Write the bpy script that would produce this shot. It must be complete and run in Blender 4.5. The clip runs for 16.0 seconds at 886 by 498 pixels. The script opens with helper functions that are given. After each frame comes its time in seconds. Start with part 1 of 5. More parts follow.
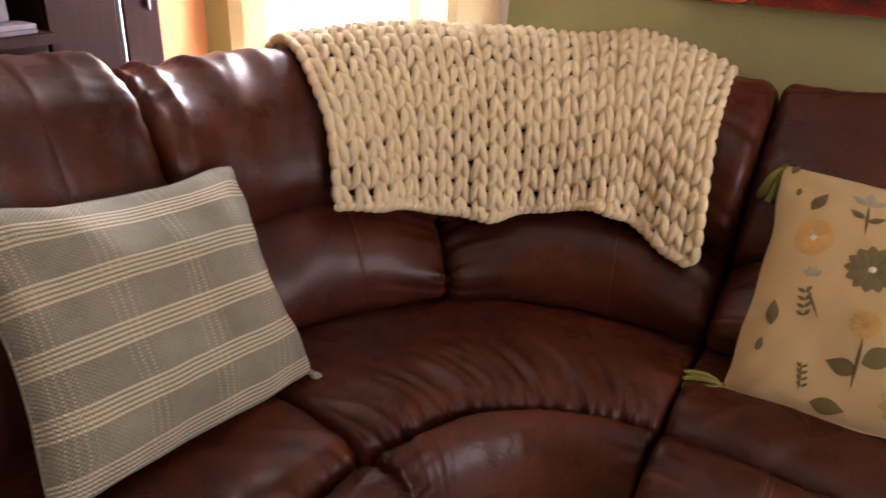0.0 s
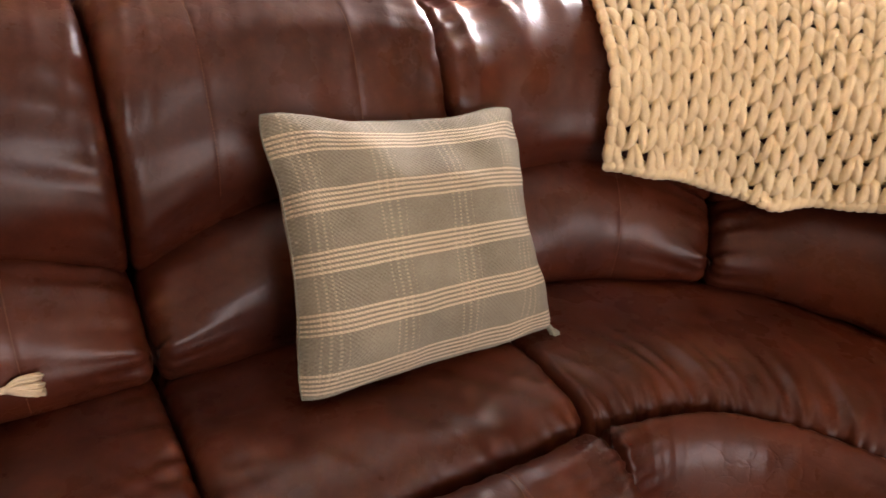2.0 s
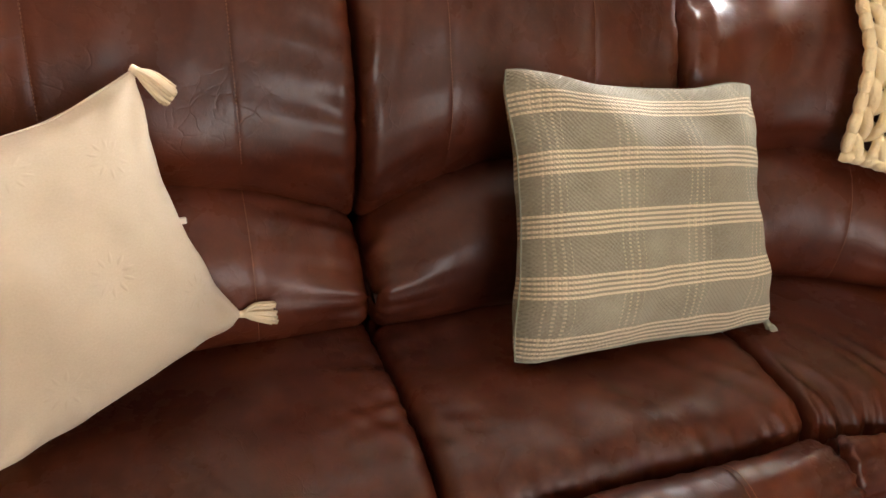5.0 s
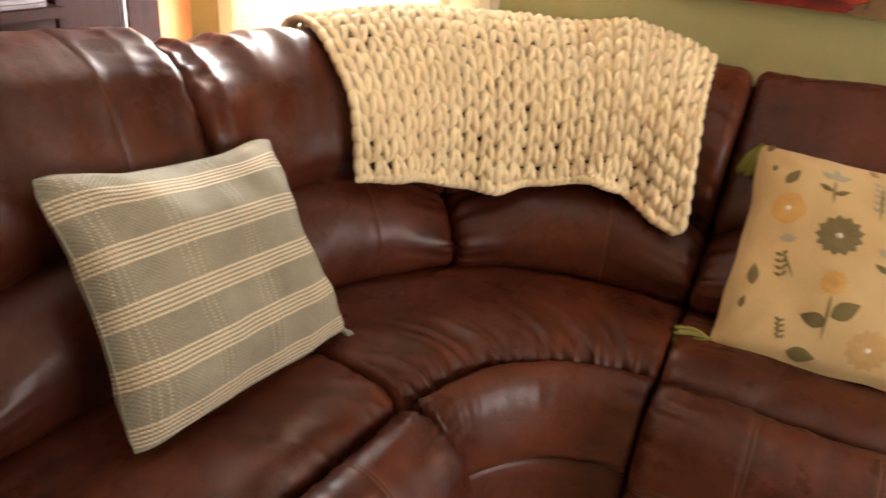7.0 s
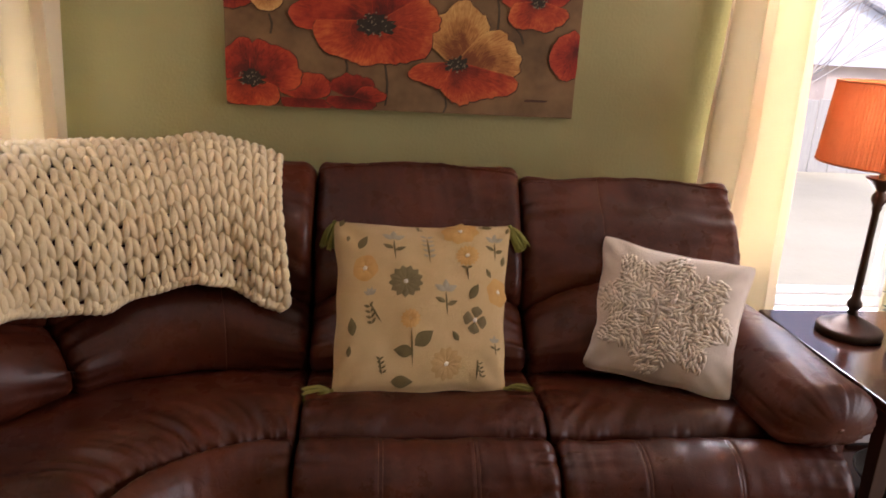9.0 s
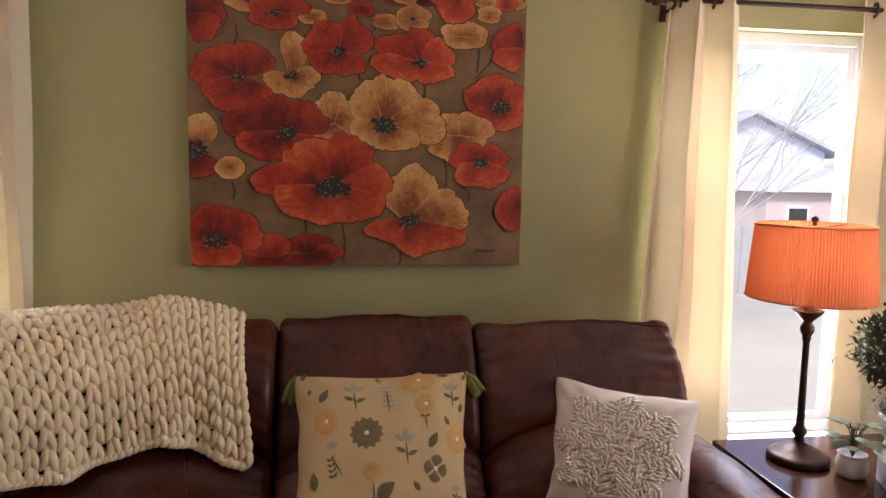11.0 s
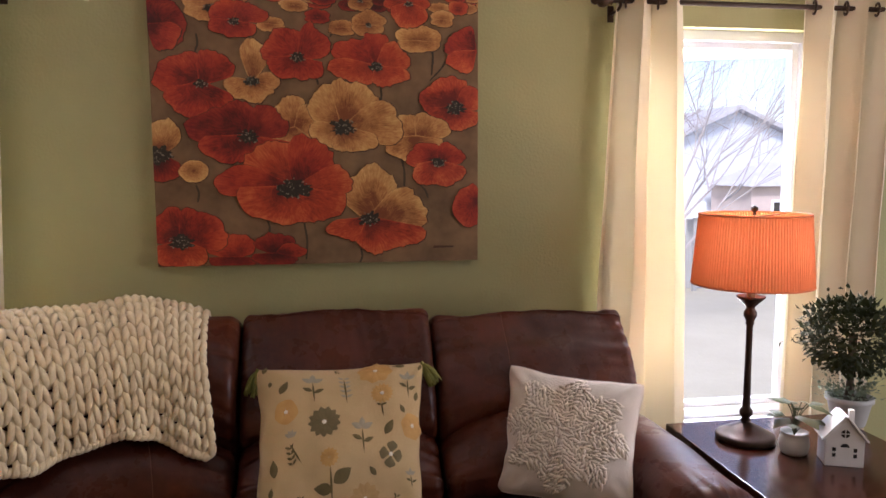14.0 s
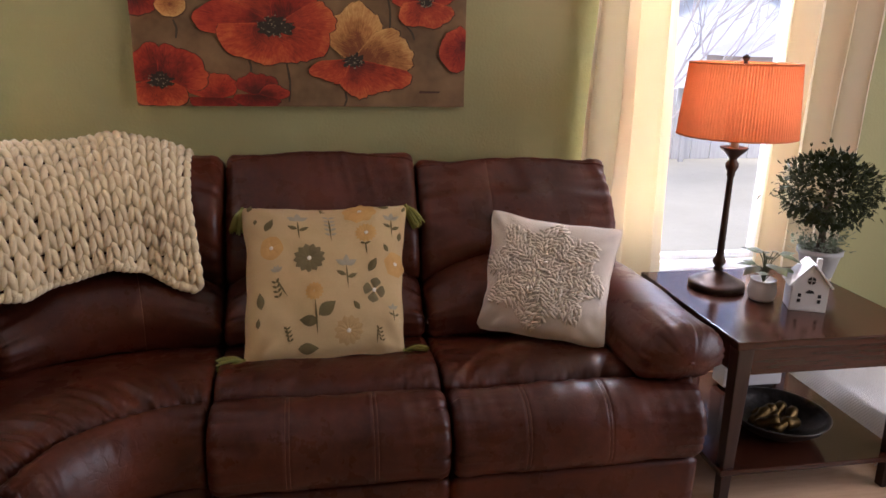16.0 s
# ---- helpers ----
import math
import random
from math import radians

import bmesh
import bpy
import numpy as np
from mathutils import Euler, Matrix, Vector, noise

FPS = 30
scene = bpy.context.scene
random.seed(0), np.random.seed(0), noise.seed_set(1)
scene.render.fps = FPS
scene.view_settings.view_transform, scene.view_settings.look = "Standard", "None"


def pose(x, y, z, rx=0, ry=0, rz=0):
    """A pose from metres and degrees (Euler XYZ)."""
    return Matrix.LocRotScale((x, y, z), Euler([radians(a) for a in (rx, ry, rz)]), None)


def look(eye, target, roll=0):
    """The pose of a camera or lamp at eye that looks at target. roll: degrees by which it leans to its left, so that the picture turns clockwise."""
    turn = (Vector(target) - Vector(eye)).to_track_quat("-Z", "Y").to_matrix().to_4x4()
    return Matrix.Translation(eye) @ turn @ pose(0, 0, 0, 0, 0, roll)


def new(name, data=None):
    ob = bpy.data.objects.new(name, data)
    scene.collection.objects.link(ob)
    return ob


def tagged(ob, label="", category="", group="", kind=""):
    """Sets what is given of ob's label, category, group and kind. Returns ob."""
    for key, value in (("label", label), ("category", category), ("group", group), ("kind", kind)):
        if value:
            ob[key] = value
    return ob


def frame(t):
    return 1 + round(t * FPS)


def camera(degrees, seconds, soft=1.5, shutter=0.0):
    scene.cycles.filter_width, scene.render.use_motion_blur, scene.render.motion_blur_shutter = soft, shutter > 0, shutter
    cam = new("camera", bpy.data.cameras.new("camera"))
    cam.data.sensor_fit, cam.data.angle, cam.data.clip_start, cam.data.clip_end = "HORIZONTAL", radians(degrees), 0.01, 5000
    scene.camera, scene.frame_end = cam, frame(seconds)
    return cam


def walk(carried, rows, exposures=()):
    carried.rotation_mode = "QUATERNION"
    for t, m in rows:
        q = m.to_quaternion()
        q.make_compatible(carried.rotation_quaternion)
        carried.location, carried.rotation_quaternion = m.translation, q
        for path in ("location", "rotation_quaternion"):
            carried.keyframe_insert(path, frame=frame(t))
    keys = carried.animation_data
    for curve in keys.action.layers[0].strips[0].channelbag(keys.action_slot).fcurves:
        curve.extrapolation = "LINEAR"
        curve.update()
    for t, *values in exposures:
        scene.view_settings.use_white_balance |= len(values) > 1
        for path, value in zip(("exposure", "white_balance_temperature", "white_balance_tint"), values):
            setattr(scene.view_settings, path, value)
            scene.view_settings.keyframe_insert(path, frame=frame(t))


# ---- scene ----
cam = camera(62.9, 16.0, shutter=0.3)
PATH = [
    (0, (0.484, -2.08, 1.327), (-0.419, -0.511, 0.476), 2.8),
    (0.5, (0.409, -2.138, 1.303), (-0.59, -0.64, 0.433), 3.3),
    (1, (0.385, -2.141, 1.285), (-0.728, -0.744, 0.385), 4.0),
    (1.5, (0.415, -2.098, 1.281), (-0.806, -0.808, 0.361), 4.3),
    (2, (0.431, -2.087, 1.285), (-0.913, -0.964, 0.319), 4.3),
    (2.5, (0.417, -2.136, 1.273), (-1.054, -1.187, 0.305), 4.0),
    (3, (0.418, -2.145, 1.287), (-1.188, -1.489, 0.291), 2.4),
    (5.5, (0.303, -2.232, 1.235), (-1.111, -1.281, 0.189), 6.0),
    (6, (0.279, -2.239, 1.236), (-0.96, -1.0, 0.271), 4.6),
    (6.5, (0.284, -2.254, 1.306), (-0.694, -0.788, 0.36), 5.5),
    (7, (0.405, -2.273, 1.345), (-0.344, -0.643, 0.46), 5.1),
    (7.5, (0.498, -2.314, 1.353), (0.023, -0.556, 0.525), 5.0),
    (8, (0.52, -2.354, 1.365), (0.369, -0.511, 0.602), 4.6),
    (8.5, (0.491, -2.413, 1.383), (0.554, -0.537, 0.692), 3.7),
    (9, (0.469, -2.462, 1.41), (0.671, -0.559, 0.828), 3.1),
    (9.5, (0.464, -2.486, 1.445), (0.741, -0.561, 0.978), 2.5),
    (10, (0.444, -2.508, 1.473), (0.77, -0.566, 1.122), 2.1),
    (12.5, (0.576, -2.625, 1.487), (0.812, -0.645, 1.334), -0.5),
    (13, (0.584, -2.638, 1.496), (0.839, -0.659, 1.361), -0.8),
    (13.5, (0.586, -2.66, 1.491), (0.876, -0.688, 1.333), -0.7),
    (14, (0.587, -2.672, 1.471), (0.901, -0.708, 1.257), -0.2),
    (14.5, (0.588, -2.678, 1.446), (0.911, -0.726, 1.152), 0.3),
    (15, (0.589, -2.687, 1.423), (0.914, -0.752, 1.034), 0.9),
    (15.5, (0.586, -2.689, 1.404), (0.922, -0.779, 0.914), 1.3),
    (16, (0.591, -2.697, 1.392), (0.933, -0.809, 0.827), 1.2),
]
walk(cam, [(t, look(eye, target, roll)) for t, eye, target, roll in PATH],
     [(0, 1.38, 6500, 27), (2, 1.83, 7100, 29), (3, 2.04, 7150, 22), (5.5, 2.0, 6900, 17), (6.5, 2.17, 7050, 16), (7.5, 1.78, 7300, 23), (8, 1.72, 7400, 26), (9, 1.18, 6450, 26), (10, 1.08, 6100, 24), (12.5, 0.95, 5950, 24), (16, 1.06, 5850, 24)])

# ---- light ----
world = bpy.data.worlds.new("sky")
world.use_nodes = True
scene.world = world
wn = world.node_tree
sky = wn.nodes.new("ShaderNodeTexSky")
sky.sky_type, sky.sun_disc = "NISHITA", False
sky.sun_elevation, sky.sun_rotation = radians(43), radians(212)
sky.air_density, sky.dust_density, sky.ozone_density = 1.0, 1.5, 0.8
wn.links.new(sky.outputs[0], wn.nodes["Background"].inputs[0])
wn.nodes["Background"].inputs[1].default_value = 0.13


def sun_lamp():
    d = bpy.data.lights.new("sun", "SUN")
    d.energy, d.angle, d.color = 2.1, radians(12), (1.0, 0.95, 0.88)
    ob = new("sun", d)
    ob.matrix_world = look((-5, -8, 9), (0, 0, 0))
    return ob


def area_lamp(name, eye, target, sx, sy, power, color):
    d = bpy.data.lights.new(name, "AREA")
    d.shape, d.size, d.size_y, d.energy, d.color = "RECTANGLE", sx, sy, power, color
    ob = new(name, d)
    ob.matrix_world = look(eye, target)
    return ob


sun_lamp()
WIN_1 = (-1.56, -0.76, 0.44, 2.02)
WIN_2 = (1.74, 2.535, 0.44, 2.02)
# opening added in the unseen east wall to let fill light in
EAST = (-2.9, -0.9, 0.45, 2.15)
xm = (WIN_2[0] + WIN_2[1]) / 2
area_lamp("window_daylight", (xm + 0.45, 1.3, 2.6), (xm - 0.35, -0.8, 0.6), 2.4, 1.2, 115, (0.90, 0.96, 1.0))
area_lamp("lawn_daylight", (xm + 0.3, 1.2, -0.40), (xm - 0.5, -0.9, 2.4), 2.4, 1.2, 125, (1.0, 0.95, 0.88))
xm = (WIN_1[0] + WIN_1[1]) / 2
area_lamp("window_daylight", (xm, 0.155, 1.23), (xm + 0.1, -1.5, 1.0), 0.72, 1.46, 50, (0.92, 0.97, 1.0))
# added fill lamp in that opening, out of view, brightens sofa and floor
area_lamp("east_daylight", (3.67, (EAST[0] + EAST[1]) / 2, (EAST[2] + EAST[3]) / 2), (0.3, -1.5, 0.5), EAST[1] - EAST[0] - 0.1, EAST[3] - EAST[2] - 0.1, 18, (1.0, 0.92, 0.84))


# ---- materials ----
class Nodes:
    """Short hand for a material's nodes."""

    def __init__(self, name):
        self.mat = bpy.data.materials.new(name)
        self.mat.use_nodes = True
        self.t = self.mat.node_tree
        self.b = self.t.nodes["Principled BSDF"]
        self.coord = self.t.nodes.new("ShaderNodeTexCoord")

    def node(self, kind, **values):
        n = self.t.nodes.new(kind)
        for k, v in values.items():
            n.inputs[k.replace("_", " ")].default_value = v
        return n

    def link(self, a, b):
        self.t.links.new(a, b)

    def noise(self, scale, detail=4.0, rough=0.6, source="Object", stretch=(1, 1, 1)):
        m = self.node("ShaderNodeMapping", Scale=stretch)
        self.link(self.coord.outputs[source], m.inputs[0])
        n = self.node("ShaderNodeTexNoise", Scale=scale, Detail=detail, Roughness=rough)
        self.link(m.outputs[0], n.inputs["Vector"])
        return n.outputs[0]

    def math(self, op, a, b=0.5, c=0.0):
        n = self.t.nodes.new("ShaderNodeMath")
        n.operation = op
        for slot, v in zip(n.inputs, (a, b, c)):
            if isinstance(v, (int, float)):
                slot.default_value = v
            else:
                self.link(v, slot)
        return n.outputs[0]

    def mix(self, fac, a, b):
        n = self.t.nodes.new("ShaderNodeMix")
        n.data_type = "RGBA"
        for slot, v in zip((n.inputs[0], n.inputs[6], n.inputs[7]), (fac, a, b)):
            if isinstance(v, (int, float)):
                slot.default_value = v
            elif isinstance(v, tuple):
                slot.default_value = (*v[:3], 1)
            else:
                self.link(v, slot)
        return n.outputs[2]

    def ramp(self, fac, lo, hi):
        n = self.t.nodes.new("ShaderNodeMapRange")
        n.inputs[1].default_value, n.inputs[2].default_value = lo, hi
        self.link(fac, n.inputs[0])
        return n.outputs[0]

    def bump(self, height, strength, distance):
        n = self.node("ShaderNodeBump", Strength=strength, Distance=distance)
        self.link(height, n.inputs["Height"])
        self.link(n.outputs[0], self.b.inputs["Normal"])
        return n

    def set(self, **values):
        for k, v in values.items():
            slot = self.b.inputs[k.replace("_", " ")]
            if isinstance(v, (int, float)):
                slot.default_value = v
            elif isinstance(v, tuple):
                slot.default_value = (*v[:3], 1)
            else:
                self.link(v, slot)
        return self


def plain(name, dark, light, rough=0.6, metal=0.0, scale=8.0, fine=120.0, relief=0.0006, strength=0.4, stretch=(1, 1, 1), **more):
    """A surface of two close tones with coarse and fine variation and a fine relief."""
    n = Nodes(name)
    big, small = n.noise(scale, 3, 0.6, stretch=stretch), n.noise(fine, 3, 0.6, stretch=stretch)
    tone = n.math("ADD", n.math("MULTIPLY", n.ramp(big, 0.3, 0.7), 0.65), n.math("MULTIPLY", small, 0.35))
    n.set(Base_Color=n.mix(tone, dark, light), Metallic=metal, Roughness=n.math("ADD", n.math("MULTIPLY", big, 0.2), rough - 0.1), **more)
    n.bump(small, strength, relief)
    return n.mat


def leather():
    n = Nodes("brown_leather")
    v = n.node("ShaderNodeTexVoronoi", Scale=420.0)
    n.link(n.coord.outputs["Object"], v.inputs["Vector"])
    # long irregular creases: edges of stretched, bent cells, only in worn patches
    bend = n.node("ShaderNodeTexNoise", Scale=7.0, Detail=4.0)
    n.link(n.coord.outputs["Object"], bend.inputs["Vector"])
    off = n.node("ShaderNodeVectorMath")
    off.operation = "MULTIPLY_ADD"
    off.inputs[1].default_value = (0.16, 0.16, 0.16)
    n.link(bend.outputs["Color"], off.inputs[0])
    n.link(n.coord.outputs["Object"], off.inputs[2])
    lines = []
    for scale, stretch, lo in ((9.0, (1.0, 0.4, 1.9), 0.040), (24.0, (0.6, 1.2, 1.0), 0.055)):
        m = n.node("ShaderNodeMapping", Scale=stretch)
        n.link(off.outputs[0], m.inputs[0])
        c = n.node("ShaderNodeTexVoronoi", Scale=scale)
        c.feature = "DISTANCE_TO_EDGE"
        n.link(m.outputs[0], c.inputs["Vector"])
        patch = n.ramp(n.noise(scale * 0.35, 3, 0.6), 0.44, 0.66)
        lines.append(n.math("MULTIPLY", n.math("SUBTRACT", n.ramp(c.outputs["Distance"], 0.0, lo), 1.0), patch))
    grain = n.noise(150, 4, 0.65)
    crease = n.noise(24, 5, 0.62, stretch=(1, 1, 0.6))
    worn = n.ramp(n.noise(3.2, 4, 0.62), 0.42, 0.72)
    tone = n.mix(worn, (0.042, 0.0078, 0.0031), (0.102, 0.0212, 0.0076))
    tone = n.mix(n.math("MULTIPLY", n.ramp(n.noise(60, 3, 0.7), 0.45, 0.8), 0.28), tone, (0.132, 0.034, 0.0130))
    rough = n.math("ADD", n.math("MULTIPLY", n.noise(14, 4, 0.6), 0.24), 0.33)
    rough = n.math("ADD", rough, n.math("MULTIPLY", grain, 0.06))
    n.set(Base_Color=tone, Roughness=rough, Specular_IOR_Level=0.18, Coat_Weight=0.34, Coat_Roughness=n.math("ADD", n.math("MULTIPLY", n.noise(11, 4, 0.6), 0.26), 0.16))
    h = n.math("ADD", n.math("MULTIPLY", v.outputs["Distance"], 0.025), n.math("MULTIPLY", crease, 0.26))
    h = n.math("ADD", h, n.math("MULTIPLY", grain, 0.045))
    h = n.math("ADD", h, n.math("ADD", n.math("MULTIPLY", lines[0], 0.08), n.math("MULTIPLY", lines[1], 0.10)))
    relief = n.bump(h, 0.45, 0.006)
    n.link(relief.outputs[0], n.b.inputs["Coat Normal"])
    return n.mat


def wall_paint(name, a, b):
    n = Nodes(name)
    big, peel = n.noise(1.3, 3), n.noise(95, 2, 0.45)
    n.set(Base_Color=n.mix(n.math("MULTIPLY", big, 0.8), a, b), Roughness=0.62)
    n.bump(n.ramp(peel, 0.38, 0.62), 0.22, 0.0018)
    return n.mat


def woven(name, tone_a, tone_b, pitch=0.0021, rough=0.9, strength=0.6, source="UV"):
    """A plain weave; coordinates are metres."""
    n = Nodes(name)
    sep = n.node("ShaderNodeSeparateXYZ")
    n.link(n.coord.outputs[source], sep.inputs[0])
    k = math.tau / 2 / pitch
    h = n.math("MULTIPLY", n.math("SINE", n.math("MULTIPLY", sep.outputs[0], k)), n.math("SINE", n.math("MULTIPLY", sep.outputs[1], k)))
    t = n.math("ADD", n.math("MULTIPLY", n.noise(9, 4, source=source), 0.7), n.math("MULTIPLY", n.noise(300, 2, source=source), 0.5))
    n.set(Base_Color=n.mix(n.ramp(t, 0.3, 0.9), tone_a, tone_b), Roughness=rough, Sheen_Weight=0.15)
    n.bump(h, strength, 0.0006)
    n.sep, n.h = sep, h
    return n


def striped_cloth():
    """Grey-green weave with bands of four or five cream threads across and dotted threads down."""
    n = woven("striped_cushion_cloth", (0.160, 0.150, 0.108), (0.370, 0.345, 0.265), 0.0036)
    base = n.b.inputs["Base Color"].links[0].from_socket
    u, v = n.sep.outputs[0], n.sep.outputs[1]
    wob = n.math("MULTIPLY", n.math("SUBTRACT", n.noise(6, 3, source="UV"), 0.5), 0.006)
    vv = n.math("ADD", v, wob)
    pitch = 0.0955
    f = n.math("MULTIPLY", n.math("FRACT", n.math("DIVIDE", n.math("ADD", vv, 0.0225), pitch)), pitch)
    inband = n.math("MULTIPLY", n.math("GREATER_THAN", f, 0.028), n.math("LESS_THAN", f, 0.067))
    thread = n.math("GREATER_THAN", n.math("SINE", n.math("MULTIPLY", f, math.tau / 0.0078)), -0.05)
    knots = n.math("ADD", 0.80, n.math("MULTIPLY", n.math("SINE", n.math("MULTIPLY", u, math.tau / 0.0042)), 0.20))
    line = n.math("MULTIPLY", n.math("MULTIPLY", inband, thread), knots)
    g = n.math("MULTIPLY", n.math("FRACT", n.math("DIVIDE", n.math("ADD", u, 0.02), 0.118)), 0.118)
    col = n.math("MULTIPLY", n.math("GREATER_THAN", g, 0.04), n.math("LESS_THAN", g, 0.078))
    dots = n.math("GREATER_THAN", n.math("SINE", n.math("MULTIPLY", g, math.tau / 0.0126)), 0.55)
    dash = n.math("GREATER_THAN", n.math("SINE", n.math("MULTIPLY", v, math.tau / 0.0062)), 0.1)
    thin = n.math("MULTIPLY", n.math("MULTIPLY", col, dots), dash)
    cream = n.math("MINIMUM", n.math("ADD", line, n.math("MULTIPLY", thin, 0.38)), 1.0)
    n.set(Base_Color=n.mix(cream, base, (0.72, 0.61, 0.43)))
    n.bump(n.math("ADD", n.math("MULTIPLY", n.h, 0.5), n.math("MULTIPLY", cream, 0.9)), 0.9, 0.0016)
    return n.mat


def see_through(name, color, amount, rough=0.8, scale=3.0, shade=0.85, weave=0.0):
    """Cloth that lets some light through."""
    n = Nodes(name)
    tone = n.mix(n.noise(scale, 3), tuple(c * shade for c in color), color)
    n.set(Base_Color=tone, Roughness=rough)
    tr = n.node("ShaderNodeBsdfTranslucent")
    n.link(tone, tr.inputs["Color"])
    m = n.node("ShaderNodeMixShader", Fac=amount)
    n.link(n.b.outputs[0], m.inputs[1])
    n.link(tr.outputs[0], m.inputs[2])
    n.link(m.outputs[0], n.t.nodes["Material Output"].inputs[0])
    n.bump(n.noise(400, 2, stretch=(1, 1, 0.3)), 0.25, 0.0005)
    return n.mat


def wood(name, dark, light, rough=0.3, along=(1, 12, 12), scale=6.0):
    n = Nodes(name)
    grain = n.noise(scale, 6, 0.62, stretch=along)
    pores = n.noise(scale * 9, 3, 0.6, stretch=along)
    t = n.math("ADD", n.math("MULTIPLY", n.ramp(grain, 0.3, 0.72), 0.75), n.math("MULTIPLY", pores, 0.25))
    n.set(Base_Color=n.mix(t, dark, light), Roughness=n.math("ADD", n.math("MULTIPLY", pores, 0.12), rough - 0.06))
    n.bump(pores, 0.15, 0.0005)
    return n.mat


def glass():
    n = Nodes("window_glass")
    n.set(Base_Color=(1, 1, 1), Roughness=0.0, Transmission_Weight=1.0, IOR=1.02)
    return n.mat


M = {
    "leather": leather(),
    "thread": plain("brown_thread", (0.15, 0.065, 0.035), (0.24, 0.115, 0.065), 0.7),
    "green": wall_paint("green_wall_paint", (0.360, 0.340, 0.155), (0.410, 0.390, 0.180)),
    "orange": wall_paint("orange_wall_paint", (0.50, 0.20, 0.07), (0.56, 0.24, 0.09)),
    "ceiling": wall_paint("white_ceiling_paint", (0.66, 0.64, 0.58), (0.72, 0.70, 0.64)),
    "floor": wood("light_oak_floor", (0.50, 0.32, 0.19), (0.66, 0.46, 0.30), 0.4, (1, 9, 9), 5),
    "trim": plain("white_trim_paint", (0.68, 0.70, 0.74), (0.76, 0.78, 0.82), 0.4),
    "yarn": plain("cream_chenille_yarn", (0.76, 0.61, 0.37), (0.88, 0.74, 0.485), 0.95, 0, 12, 260, 0.003, 0.8, Sheen_Weight=0.3),
    "stripe": striped_cloth(),
    "linen": woven("oatmeal_linen", (0.49, 0.345, 0.160), (0.61, 0.445, 0.225), 0.0017).mat,
    "cream": woven("cream_cotton", (0.44, 0.365, 0.27), (0.55, 0.465, 0.35), 0.0012, strength=0.25).mat,
    "white_cloth": woven("white_cotton", (0.68, 0.60, 0.52), (0.80, 0.73, 0.65), 0.0016, strength=0.4).mat,
    "curtain": see_through("cream_curtain_cloth", (0.86, 0.78, 0.60), 0.28),
    "dark_wood": wood("dark_cherry_wood", (0.020, 0.0065, 0.0035), (0.062, 0.018, 0.009), 0.14),
    "black_wood": wood("espresso_wood", (0.012, 0.005, 0.004), (0.035, 0.014, 0.010), 0.3, (12, 12, 1)),
    "bronze": plain("oiled_bronze", (0.030, 0.020, 0.015), (0.085, 0.052, 0.036), 0.42, 0.75),
    "glass": glass(),
}


# ---- building helpers ----
def thing(name, at=(0, 0, 0), label="", category="", group="", kind=""):
    ob = new(name)
    ob.empty_display_size = 0.05
    ob.location = at
    return tagged(ob, label, category, group, kind)


def mesh(name, verts, faces, material, parent=None, label="", smooth=True, kind=""):
    """One mesh object of world-space points, under its thing or part."""
    me = bpy.data.meshes.new(name)
    off = Vector((0, 0, 0))
    p = parent
    while p is not None:
        off += p.location
        p = p.parent
    me.from_pydata([tuple(Vector(v) - off) for v in verts], [], [tuple(int(i) for i in f) for f in faces])
    if smooth:
        me.polygons.foreach_set("use_smooth", [True] * len(me.polygons))
    for m in (material if isinstance(material, (list, tuple)) else [material]):
        me.materials.append(m)
    me.update()
    ob = new(name, me)
    ob.parent = parent
    return tagged(ob, label, kind=kind)


def part(name, bm, material, parent=None, label="", smooth=False, kind=""):
    """A bmesh in world space as one mesh object."""
    bm.verts.index_update()
    verts = [v.co.copy() for v in bm.verts]
    faces = [[v.index for v in f.verts] for f in bm.faces]
    bm.free()
    return mesh(name, verts, faces, material, parent, label, smooth, kind)


def box(x0, x1, y0, y1, z0, z1, bevel=0.004, segments=2):
    bm = bmesh.new()
    bmesh.ops.create_cube(bm, size=1)
    for v in bm.verts:
        v.co = Vector(((x0 + x1) / 2 + v.co.x * (x1 - x0), (y0 + y1) / 2 + v.co.y * (y1 - y0), (z0 + z1) / 2 + v.co.z * (z1 - z0)))
    if bevel:
        bmesh.ops.bevel(bm, geom=bm.edges[:], offset=bevel, segments=segments, affect="EDGES", profile=0.7)
    return bm


def turn(bm, m):
    bm.transform(m)
    return bm


def grid_faces(rows, cols, close_c=False, close_r=False, base=0):
    out = []
    for i in range(rows if close_r else rows - 1):
        for j in range(cols if close_c else cols - 1):
            a, b = base + i * cols + j, base + i * cols + (j + 1) % cols
            c, d = base + ((i + 1) % rows) * cols + (j + 1) % cols, base + ((i + 1) % rows) * cols + j
            out.append((a, b, c, d))
    return out


def lathe(profile, at, around=40, close=True):
    """Points and faces of a turned shape; profile: (radius, height) from below."""
    verts = [(at[0] + r * math.cos(a), at[1] + r * math.sin(a), at[2] + z) for r, z in profile for a in (math.tau * k / around for k in range(around))]
    faces = grid_faces(len(profile), around, True)
    if close:
        faces += [tuple(range(around))[::-1], tuple(range((len(profile) - 1) * around, len(profile) * around))]
    return verts, faces


